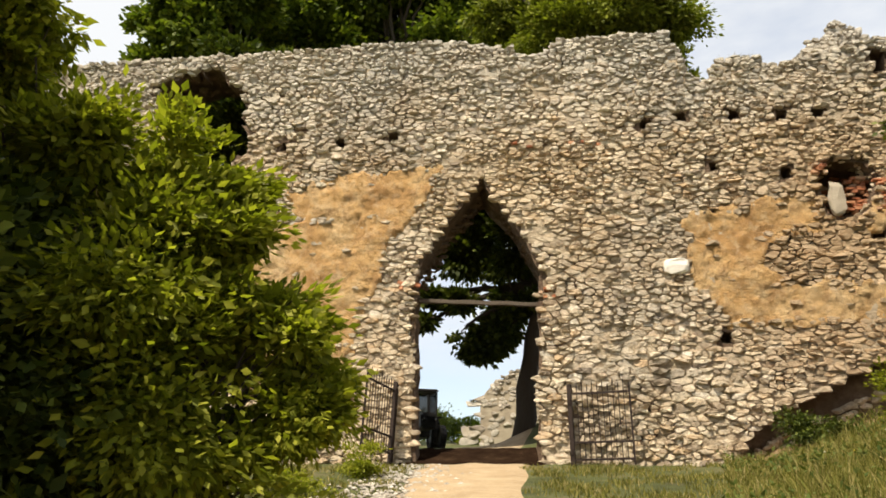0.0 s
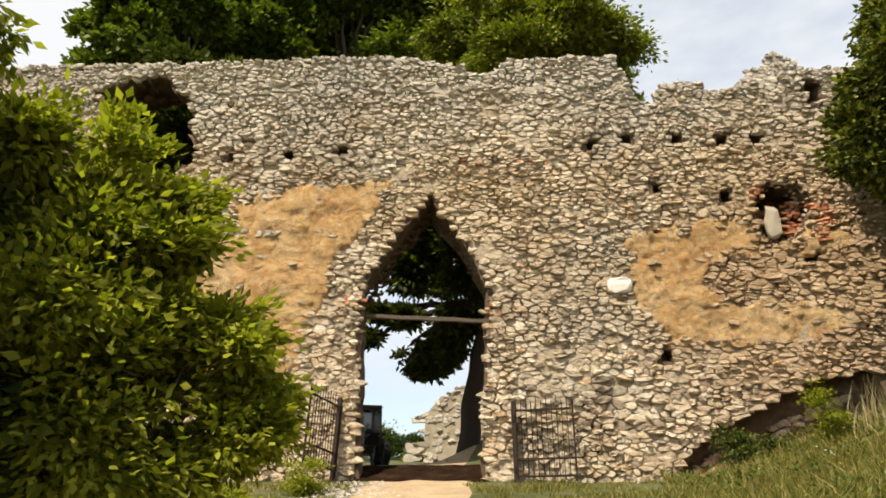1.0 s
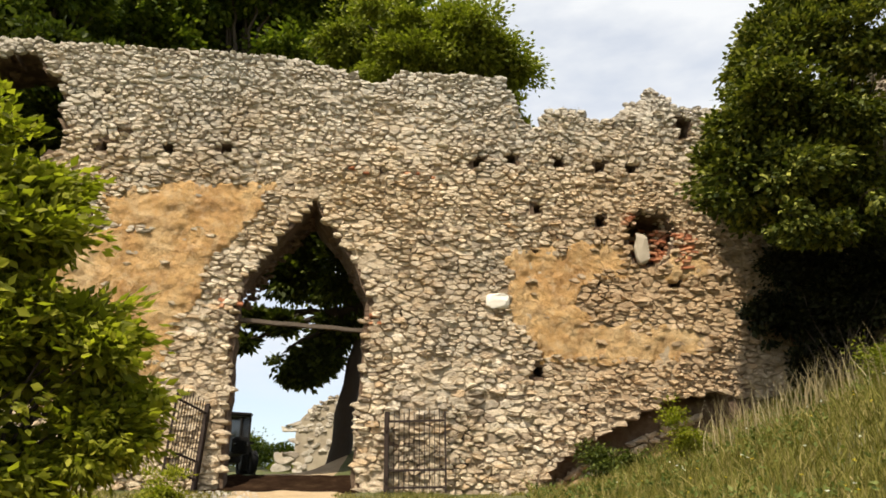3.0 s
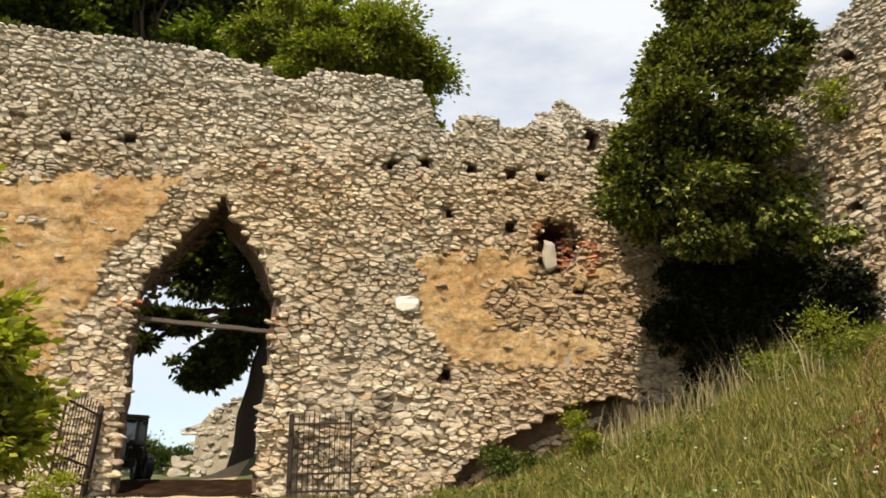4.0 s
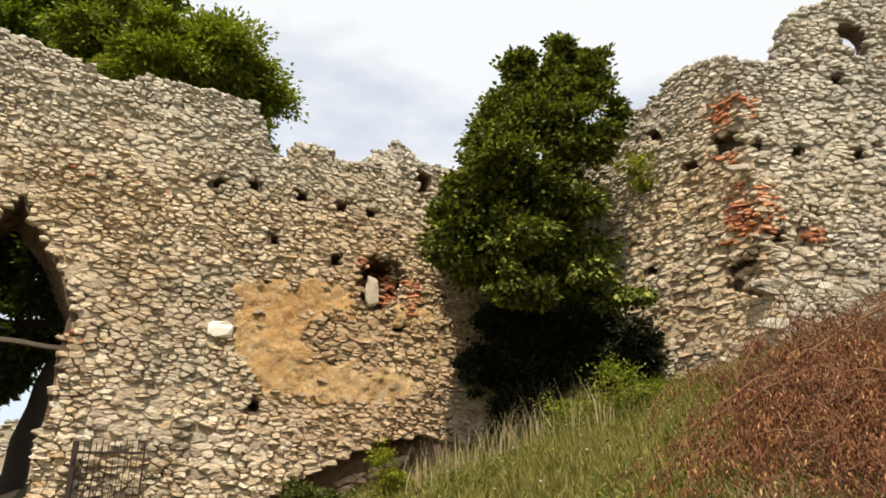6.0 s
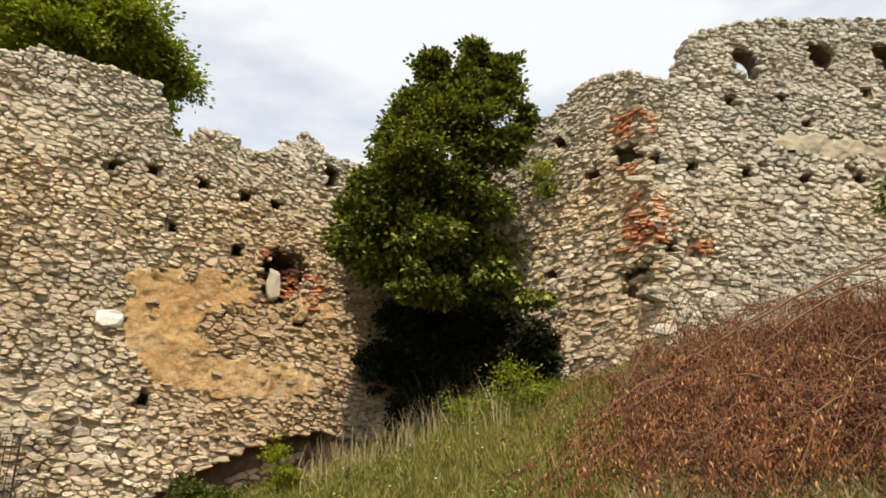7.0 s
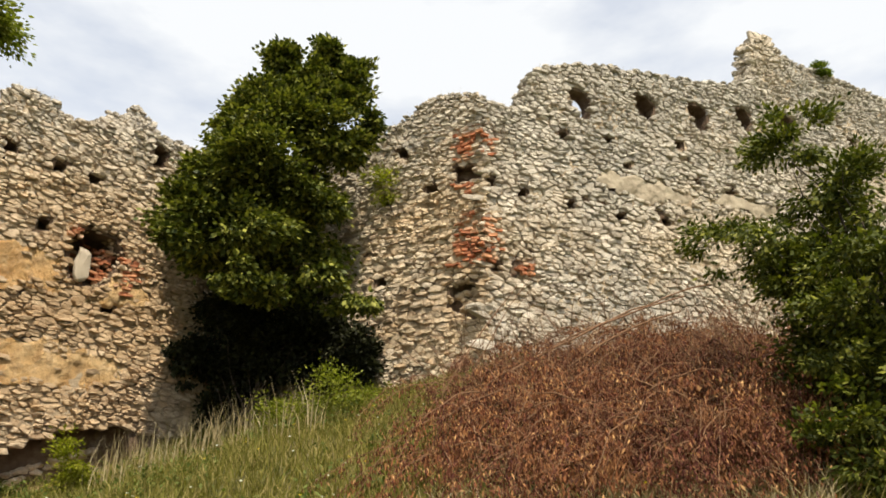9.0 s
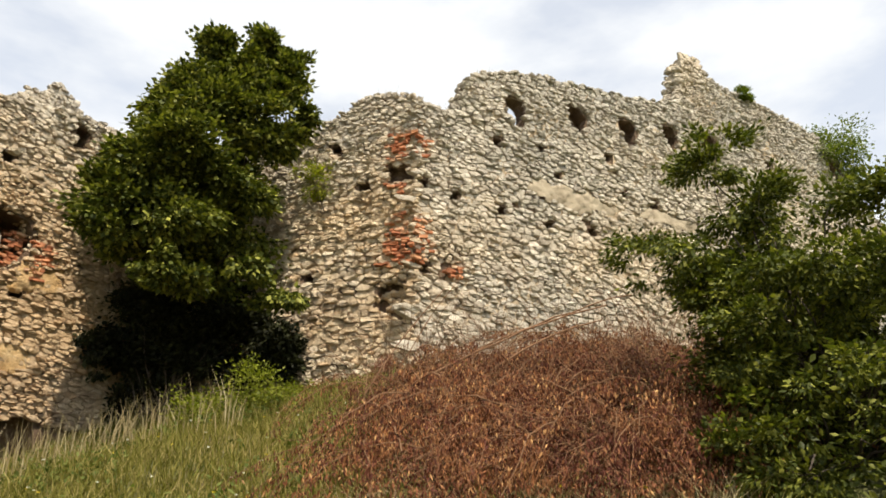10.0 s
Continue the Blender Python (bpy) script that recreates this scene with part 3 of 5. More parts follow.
def lay_bricks(wall, u0, u1, z0, z1, seed, w=0.05, fray=0.3):
    """Courses of broken brickwork that shows between the stones."""
    rnd, z, row = random.Random(seed), z0, 0
    while z < z1:
        lo, hi = u0 + rnd.uniform(0, fray) * (u1 - u0), u1 - rnd.uniform(0, fray) * (u1 - u0)
        u = lo - (0.14 if row % 2 else 0)
        while u < hi:
            if rnd.random() > 0.28:
                ob = hang("brick", rnd.choice(brick_meshes()), wall)
                ob.matrix_basis = pose(u + 0.14, w + rnd.uniform(-0.04, 0.05), z + rnd.uniform(-0.012, 0.012), rnd.uniform(-12, 12), rnd.uniform(-11, 11), rnd.uniform(-16, 16)) @ Matrix.Diagonal((rnd.uniform(0.35, 1.0), 1, rnd.uniform(0.9, 1.6), 1))
            u += rnd.uniform(0.18, 0.3)
        z += rnd.uniform(0.08, 0.105)
        row += 1


def block_hole(u, z, a, b, seed):
    rnd = random.Random(seed)
    j = lambda: rnd.uniform(-0.03, 0.03)
    return [(u - a + j(), z - b + j()), (u + a + j(), z - b + j()), (u + a + j(), z + b + j()), (u - a + j(), z + b + j())]


def grown(poly, by):
    cu, cz = sum(p[0] for p in poly) / len(poly), sum(p[1] for p in poly) / len(poly)
    return [(u + (u - cu) / (math.hypot(u - cu, z - cz) + 1e-6) * by, z + (z - cz) / (math.hypot(u - cu, z - cz) + 1e-6) * by) for u, z in poly]


def top_ring(knots, floor, step=0.3, amp=0.07, seed=1):
    """A wall's outline: a broken crest over a straight foot."""
    rnd = random.Random(seed)
    a, b = knots[0][0], knots[-1][0]
    n = int((b - a) / step)
    ring = [(a, floor)]
    for i in range(n + 1):
        u = a + (b - a) * i / n
        ring.append((u, profile(knots, u) - 0.1 + rnd.uniform(-amp, amp)))
    ring.append((b, floor))
    return ring


def wall_thing(name, line, label):
    ob = new(name)
    ob.matrix_basis = line.matrix()
    return tagged(ob, label, "wall", kind="structure")


# ---- gate wall ----
CREST_A = [(-26, 13.9), (-14.2, 14.1), (-8.3, 14.1), (-2.5, 14.15), (-0.6, 13.75), (0.0, 13.4), (0.35, 13.45), (0.9, 13.9), (3.9, 13.95), (4.2, 13.4), (4.5, 12.5), (4.95, 12.3), (5.3, 12.95), (6.3, 13.1), (6.6, 12.7), (7.5, 12.75), (8.0, 13.05), (9.3, 13.35), (13.6, 13.45)]
FOOT_A = [(-26, 1.2), (-4, 1.9), (4.6, 1.9), (5.0, 2.85), (5.9, 3.5), (6.7, 3.8), (7.6, 4.3), (8.5, 4.7), (9.7, 4.85), (12.4, 4.6)]
ARCH = [(-3.05, 0.5), (-3.1, 6.9), (-2.49, 8.1), (-1.36, 9.6), (-0.5, 8.3), (0.14, 7.0), (0.06, 6.0), (-0.08, 0.5)]
BREACH = [(-11.4, 12.9), (-10.9, 13.5), (-9.4, 13.7), (-8.55, 12.9), (-8.1, 11.1), (-8.8, 10.25), (-10.2, 10.75), (-10.75, 12.1)]
NICHE = [(7.5, 8.9), (7.45, 9.55), (7.97, 9.82), (8.65, 9.72), (8.95, 9.2), (8.6, 8.5), (8.2, 8.15), (7.6, 8.3)]
SLIT = [(9.32, 12.35), (9.72, 12.4), (9.74, 13.0), (9.32, 13.02)]
SOCKETS_A = [(-7.06, 10.97), (-5.45, 10.98), (-3.88, 11.07), (3.21, 11.14), (4.16, 11.26), (5.55, 11.3), (6.82, 11.19), (7.72, 11.22), (4.92, 9.77), (6.72, 9.5), (4.73, 5.16), (8.75, 7.75)]


def build_gate_wall():
    wall = wall_thing("wall_north", GATE, "tall ruined rubble stone wall with a pointed gateway")
    arch, breach = ragged(grown(ARCH, 0.05), 0.3, 0.05, 3), ragged(BREACH, 0.2, 0.24, 4)
    blind = [ragged(NICHE, 0.3, 0.03, 5), ragged(SLIT, 0.3, 0.02, 6)]
    blind += [block_hole(u, z, 0.15, 0.14, 60 + i) for i, (u, z) in enumerate(SOCKETS_A)]
    ring = top_ring(CREST_A, -1.0, seed=2)
    ring[0], ring[-1] = (-26, -1.0), (13.6, -1.0)
    arch_cut = [(-3.1, -1.0)] + [p for p in arch if p[1] > 0.6] + [(-0.1, -1.0)]
    # the opening reaches the foot, so the outline runs round it
    rim = list(ring)
    bm = bmesh.new()
    # the face has broken away over a hollow at its foot
    bite = ragged([(9.9, 4.75), (8.5, 4.6), (7.6, 4.2), (6.7, 3.7), (5.9, 3.4), (5.1, 2.75), (4.7, 1.9), (4.65, 1.0)], 0.3, 0.07, 14)
    bite = bite[:next(i for i, p in enumerate(bite) if p[1] < 1.3) + 1]
    front = [(-26, -1.0)] + rim[1:-1] + [(13.6, 3.0), (10.2, 3.0)] + bite + [(4.7, -1.0)] + arch_cut[::-1]
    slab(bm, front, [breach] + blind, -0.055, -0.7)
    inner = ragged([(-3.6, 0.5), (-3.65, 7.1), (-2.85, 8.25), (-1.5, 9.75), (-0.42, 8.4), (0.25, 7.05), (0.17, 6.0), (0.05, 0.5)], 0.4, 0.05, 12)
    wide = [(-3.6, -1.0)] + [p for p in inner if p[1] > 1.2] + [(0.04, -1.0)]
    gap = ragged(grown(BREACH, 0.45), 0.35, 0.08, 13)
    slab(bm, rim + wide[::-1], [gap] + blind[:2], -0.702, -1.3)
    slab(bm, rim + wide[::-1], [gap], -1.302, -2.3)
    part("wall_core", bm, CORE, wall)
    ochre = Patch([[(-6.8, 9.4), (-5.85, 9.8), (-2.5, 10.1), (-2.85, 9.3), (-3.5, 8.4), (-4.0, 7.9), (-4.05, 6.95), (-4.5, 6.3), (-4.85, 5.1), (-4.75, 4.2), (-6.7, 3.9), (-8.3, 4.3), (-8.6, 7.0), (-7.95, 7.9), (-7.1, 8.45), (-5.6, 8.55), (-5.7, 8.75), (-6.6, 8.8)]], 11, 0.42)
    tan = Patch([[(3.9, 8.4), (5.5, 8.6), (7.45, 8.85), (7.4, 7.95), (5.9, 7.42), (5.75, 6.92), (6.42, 6.45), (9.3, 6.4), (9.45, 5.7), (7.3, 5.45), (4.9, 5.35), (4.2, 6.4)], [(8.7, 8.6), (9.7, 8.7), (9.7, 7.95), (8.5, 7.85)]], 23, 0.55, 0.7)
    lay_plaster(wall, ochre, PLASTER, label="flaking ochre lime plaster")
    lay_plaster(wall, tan, PLASTER, thick=0.055, label="worn ochre render between the stones")
    shut = [BREACH, grown(NICHE, 0.05), grown(SLIT, 0.05)] + [grown(h, 0.05) for h in blind[2:]]

    odd = random.Random(77)
    mouth = grown(ARCH, 0.07)

    def keep(u, z):
        if z > profile(CREST_A, u) + 0.05 or z < profile(FOOT_A, u) - 0.15 or u > 12.3:
            return False
        if inside(mouth, u, z):
            return False
        if any(inside(h, u, z) for h in shut):
            return False
        return (ochre.value(u, z) < 0.12 and tan.value(u, z) < 0.26) or odd.random() < (0.05 if tan.value(u, z) > 0 else 0.03)

    clear_of = [grown(ARCH, 0.12), grown(BREACH, 0.15)] + [grown(h, 0.07) for h in blind]
    mortar_skin(wall, lambda u, z: profile(FOOT_A, u) - 0.1 < z < profile(CREST_A, u) - 0.2 and not any(inside(h, u, z) for h in clear_of), (-20, 12.4, 1.2, 14.2), 1, under=(ochre, tan))
    near = lambda u, z: -5.2 < u < 3.4 and z < 6.3
    lay_stones(wall, keep, (-20, 12.4, 1.4, 14.4), 0.285, 0.122, 7, WASHED, near)
    rim_stones(wall, NICHE + NICHE[:1], 60, 0.7, 35, STONE, (0.04, 0.09))
    # core colour on these stones deepens the painted shade of breach and soffit
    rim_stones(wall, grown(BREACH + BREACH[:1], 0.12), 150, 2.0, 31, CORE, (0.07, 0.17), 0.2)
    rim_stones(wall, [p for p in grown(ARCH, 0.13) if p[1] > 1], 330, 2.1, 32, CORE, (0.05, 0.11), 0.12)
    rim_stones(wall, [(u, z + 0.02) for u, z in CREST_A if u > -20], 420, 1.1, 36, STONE, (0.07, 0.2))
    rim_stones(wall, [(4.9, 2.1), (6.2, 2.9), (7.6, 3.5), (9.4, 4.2), (7.4, 3.2), (5.4, 2.2)], 110, 0.74, 40, STONE, (0.06, 0.15), 0.6)
    lay_bricks(wall, 1.1, 2.3, 10.55, 10.7, 70, 0.0, 0.4)
    lay_bricks(wall, -0.6, 0.3, 10.6, 10.75, 71, 0.0, 0.6)
    lay_bricks(wall, -3.65, -3.15, 6.6, 6.8, 72, 0.0)
    lay_bricks(wall, 0.12, 0.5, 6.3, 6.5, 73, 0.0)
    lay_bricks(wall, 8.75, 9.35, 8.1, 9.2, 74, 0.02, 0.5)
    lay_bricks(wall, 8.3, 8.9, 8.3, 9.5, 76, -0.45, 0.1)
    lay_bricks(wall, 7.35, 9.1, 8.0, 9.95, 79, -1.24, 0.0)
    lay_bricks(wall, 7.35, 7.6, 9.35, 9.7, 75, 0.04)
    return wall


def chunk(name, centre, size, seed, material, parent, label=""):
    """One larger rounded stone."""
    rnd = random.Random(seed)
    bm = bmesh.new()
    bmesh.ops.create_icosphere(bm, subdivisions=2, radius=1)
    for v in bm.verts:
        k = 1 + 0.22 * noise.noise(v.co * 1.7 + Vector((seed, 0, 0)))
        c = v.co * k
        p = Vector([math.copysign(abs(x) ** 0.55, x) * k2 for x, k2 in zip(c, size)])
        v.co = p + noise.noise_vector(p * 6 + Vector((seed, 0, 0))) * 0.055 + Vector(centre)
    return part(name, bm, material, parent, label)


# ---- flank wall and range wall ----
CREST_B = [(0, 13.3), (3, 13.2), (5.1, 13.6), (5.9, 13.85), (6.35, 14.25), (6.8, 14.45), (7.8, 14.35), (8.42, 14.0)]
CREST_C = [(0, 14.0), (0.5, 13.9), (0.95, 13.85), (1.3, 14.3), (1.5, 15.05), (2.1, 15.7), (3.2, 16.05), (5.0, 16.4), (8.2, 16.75), (10.6, 17.2), (10.9, 18.1), (11.05, 19.2), (11.5, 19.7), (11.9, 19.6), (12.4, 19.1), (13.0, 18.85), (16.2, 18.6), (18.5, 18.2), (19.7, 17.45), (20.6, 16.0), (21.5, 15.0), (26, 13.0)]
SOCKETS_B = [(6.8, 11.35), (5.42, 11.26), (5.29, 8.75), (5.84, 12.75), (3.4, 11.2)]
SOCKETS_C = [(0.17, 11.27), (1.18, 11.15), (2.77, 11.06), (4.51, 10.99), (6.16, 11.08), (7.9, 11.1), (0.25, 8.77), (2.71, 13.36), (4.35, 13.61), (7.0, 13.97), (4.85, 12.77), (7.54, 12.73), (8.94, 12.69), (15.2, 15.9)]
LOOPS_C = [(3.4, 14.68, True), (5.87, 15.12, False), (8.08, 15.31, False), (10.07, 15.67, False), (11.96, 15.93, False), (19.5, 16.7, False)]


def build_flank_wall():
    wall = wall_thing("wall_east", FLANK, "shaded rubble stone flank wall meeting the gate wall")
    bm = bmesh.new()
    blind = [block_hole(u, z, 0.17, 0.13, 80 + i) for i, (u, z) in enumerate(SOCKETS_B)]
    scar = ragged([(7.3, 7.35), (8.2, 7.3), (8.25, 8.2), (7.85, 8.5), (7.35, 8.3)], 0.3, 0.05, 9)
    scar2 = ragged([(7.4, 11.45), (8.2, 11.35), (8.2, 11.85), (7.5, 11.95)], 0.3, 0.04, 10)
    ring = top_ring(CREST_B, 3.0, seed=4)
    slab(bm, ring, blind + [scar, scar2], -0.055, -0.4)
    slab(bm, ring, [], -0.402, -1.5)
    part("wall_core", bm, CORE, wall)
    shut = [grown(h, 0.06) for h in blind] + [scar, scar2]

    odd = random.Random(78)

    def keep(u, z):
        if z > profile(CREST_B, u) + 0.05 or z < 4.6 or not 0.05 < u < 8.46:
            return False
        if 7.65 < u and (12.1 < z < 12.95 or 8.8 < z < 10.3) and odd.random() < 0.8:
            return False
        return not any(inside(h, u, z) for h in shut)

    mortar_skin(wall, lambda u, z: z < profile(CREST_B, u) - 0.2 and not any(inside(grown(h, 0.04), u, z) for h in shut), (0.05, 8.4, 4.4, 14.4), 2)
    lay_stones(wall, keep, (-0.2, 8.7, 4.4, 14.6), 0.275, 0.12, 17, STONE, lambda u, z: u > 4.5 and 6.5 < z < 10.5)
    rim_stones(wall, scar + scar[:1], 70, 0.35, 33, STONE, (0.06, 0.13))
    rim_stones(wall, [(7.4, 7.45), (8.2, 8.2), (7.5, 8.1), (8.2, 7.5)], 40, 0.1, 34, STONE, (0.08, 0.16)).location.y = -0.28
    rim_stones(wall, CREST_B, 110, 0.9, 37, STONE, (0.07, 0.19))
    lay_bricks(wall, 7.45, 8.35, 12.05, 12.98, 90, 0.03, 0.5)
    lay_bricks(wall, 7.4, 8.35, 9.75, 10.35, 91, 0.03, 0.6)
    lay_bricks(wall, 7.35, 8.35, 8.8, 9.7, 92, 0.03, 0.5)
    lay_bricks(wall, 7.5, 8.2, 11.0, 11.3, 93, 0.04, 0.5)
    return wall


def build_range_wall():
    wall = wall_thing("wall_south", RANGE, "sunlit pale rubble stone wall with a row of loopholes")
    bm = bmesh.new()
    loops = []
    for i, (u, z, _) in enumerate(LOOPS_C):
        loops.append(ragged([(u - 0.33, z - 0.1), (u - 0.38, z + 0.42), (u + 0.1, z + 0.48), (u + 0.38, z + 0.2), (u + 0.22, z - 0.5), (u - 0.12, z - 0.5)], 0.25, 0.04, 20 + i))
    blind = [block_hole(u, z, 0.15, 0.13, 120 + i) for i, (u, z) in enumerate(SOCKETS_C)]
    ring = top_ring(CREST_C, 3.0, seed=5)
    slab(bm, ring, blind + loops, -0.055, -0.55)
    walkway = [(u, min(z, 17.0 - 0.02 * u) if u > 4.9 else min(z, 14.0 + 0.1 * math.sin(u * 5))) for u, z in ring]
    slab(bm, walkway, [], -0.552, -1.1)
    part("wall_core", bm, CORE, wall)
    shut = [grown(h, 0.06) for h in blind + loops]

    render_band = Blobs([(5.3, 12.05, 1.7, 0.4), (9.5, 12.2, 1.6, 0.28)], 31, 0.8)
    lay_plaster(wall, render_band, PALE_RENDER, thick=0.05, label="worn pale lime render")

    def keep(u, z):
        if z > profile(CREST_C, u) + 0.05 or z < 4.8 or not -0.04 < u < 25.5:
            return False
        if any(inside(h, u, z) for h in shut) or (abs(u - 1.08) < 0.22 and abs(z - 8.8) < 0.25):
            return False
        return render_band.value(u, z) < 0.05

    mortar_skin(wall, lambda u, z: z < profile(CREST_C, u) - 0.2 and not any(inside(h, u, z) for h in shut), (0.05, 22, 5.5, 19.4), 3)
    lay_stones(wall, keep, (-0.1, 26, 4.6, 19.4), 0.28, 0.13, 27, PALE, lambda u, z: u < 5.5 and 7.2 < z < 11.4)
    rim_stones(wall, CREST_C[:-3], 300, 0.6, 38, PALE, (0.07, 0.18))
    rim_stones(wall, CREST_C[9:15], 90, 0.8, 39, PALE, (0.09, 0.22))
    lay_bricks(wall, 0.9, 1.3, 8.65, 8.95, 94, 0.04, 0.1)
    lay_bricks(wall, -0.05, 0.3, 12.1, 12.9, 95, 0.03, 0.3)
    lay_bricks(wall, -0.05, 0.35, 8.9, 10.2, 96, 0.03, 0.4)
    return wall


def pale_render_material():
    m = Nodes("pale_lime_render", 0.95)
    col = m.ramp(m.noise(1.5, 6, 0.6), [(0.3, (0.27, 0.22, 0.155)), (0.7, (0.42, 0.36, 0.265))])
    return m.done(col, m.noise(10, 8, 0.7), 0.9, 0.05)


PALE_RENDER = pale_render_material()


# ---- plants ----
def crown_points(lobes, clumps, per, spread, rng, shell=0.5):
    """Leaf places: lobes (centre, radii) hold boughs, boughs hold tufts, with gaps between them."""
    vol = np.array([r[0] * r[1] * r[2] for _, r in lobes]) ** 0.75
    n = max(len(lobes) * 3, clumps // 11)
    pick = np.concatenate([np.repeat(np.arange(len(lobes)), 3), rng.choice(len(lobes), size=max(0, n - 3 * len(lobes)), p=vol / vol.sum())])
    n = len(pick)
    c = np.array([np.array(l[0]) for l in lobes])[pick]
    r = np.array([np.array(l[1]) for l in lobes])[pick]
    d = rng.normal(size=(n, 3))
    d /= np.linalg.norm(d, axis=1, keepdims=True)
    inner = shell * np.minimum(1.0, r.min(axis=1, keepdims=True) / (spread * 5))
    bough = c + d * r * (inner + (0.92 - inner) * rng.random((n, 1)))
    size = r * rng.uniform(0.22, 0.42, (n, 1)) + spread * 0.3
    tight = np.clip(np.minimum(r[:, 0], r[:, 2]) / (spread * 4.2), 0.5, 1.0)
    share = np.clip(np.minimum(r[:, 0], r[:, 2]) / (spread * 4.2), 0.36, 1.0) ** 1.3
    k = rng.choice(n, size=clumps, p=share / share.sum())
    e = rng.normal(size=(clumps, 3)) * 0.62
    heart = bough[k] + e * size[k] * np.array([1, 1, 0.8])
    out = d[k] + 0.5 * e
    m = np.repeat(np.arange(clumps), per)
    off = rng.normal(size=(clumps * per, 3)) * spread * np.array([1, 1, 0.5]) * tight[k][m][:, None]
    pos = heart[m] + off
    way = off / spread * 0.6 + out[m] * 0.6 + rng.normal(size=off.shape) * 0.45 + np.array([0, 0, -0.3])
    return heart, pos, way


def plant(name, base, lobes, clumps, per, spread, leaf, leaf_mat, seed, label, category, trunk=0.2, stems=1, width=0.55, shell=0.45, limb_step=7, bark=None, group="", fork_at=None):
    """Trunk or stems, limbs to every lobe, twigs to the tufts and a crown of single leaves."""
    rng, rnd = np.random.default_rng(seed), random.Random(seed)
    ob = new(name)
    ob.location = base
    base = Vector(base)
    tagged(ob, label, category, group)
    heart, pos, way = crown_points([(np.array(c) - np.array(base), r) for c, r in lobes], clumps, per, spread, rng, shell)
    mid = Vector(np.mean([np.array(c) - np.array(base) for c, _ in lobes], axis=0))
    low = min((Vector(c) - base).z - r[2] for c, r in lobes)
    fork = Vector((mid.x * 0.35, mid.y * 0.35, max(low, 0.12 * mid.z)))
    if fork_at is not None:
        fork = Vector(fork_at) - base
    bark = bark or BARK
    if stems == 1:
        hang("trunk", tubes_mesh("trunk", [(bent((0, 0, -0.3), fork, 0, 6, rnd, 0.03), trunk, trunk * 0.6)], bark, 10), ob)
    runs = []
    for c, r in lobes:
        c = Vector(c) - base
        for _ in range(max(1, stems)):
            start = fork if stems == 1 else Vector((rnd.uniform(-1, 1), rnd.uniform(-1, 1), 0)) * trunk * 4 + Vector((0, 0, -0.2))
            end = c + Vector((rnd.uniform(-0.5, 0.5) * r[0], rnd.uniform(-0.5, 0.5) * r[1], rnd.uniform(0, 0.7) * r[2]))
            runs.append((bent(start, end, 0.05 * (end - start).length, 8, rnd, 0.03), trunk * 0.5, trunk * 0.06))
    for run in runs:
        hang("limb", tubes_mesh("limb", [run], bark, 6), ob)
    cs = [Vector(c) - base for c, _ in lobes]
    twigs = []
    for h in heart[::limb_step]:
        h = Vector(h)
        c = min(cs, key=lambda q: (q - h).length)
        twigs.append((bent(c.lerp(h, 0.1), h, 0, 4, rnd, 0.05), trunk * 0.09, trunk * 0.025))
    tagged(hang("twig_mass", tubes_mesh("twig_mass", twigs, bark, 3), ob), kind="stuff")
    size = leaf * rng.uniform(0.6, 1.25, len(pos))
    hang("crown", leaves_mesh("crown", pos, way, size, leaf_mat, rng, width), ob)
    return ob


def ball(az, el, r, rad, high=None, deep=None):
    return (at(az, el, r), (rad, deep or rad, high or rad))


def cluster(az, el, r, rad, high, n, seed, small=0.52):
    """Boughs scattered through one large crown."""
    rnd, c, out = random.Random(seed), at(az, el, r), []
    for _ in range(n):
        d = Vector((rnd.gauss(0, 1), rnd.gauss(0, 1), rnd.gauss(0.25, 1))).normalized() * rnd.uniform(0.45, 0.85)
        q = rad * small * rnd.uniform(0.7, 1.25)
        out.append((c + Vector((d.x * rad, d.y * rad, d.z * high)), (q, q, q * 0.62)))
    return out


def foot(az, r):
    p = at(az, 0, r)
    return Vector((p.x, p.y, float(ground_z(p.x, p.y))))


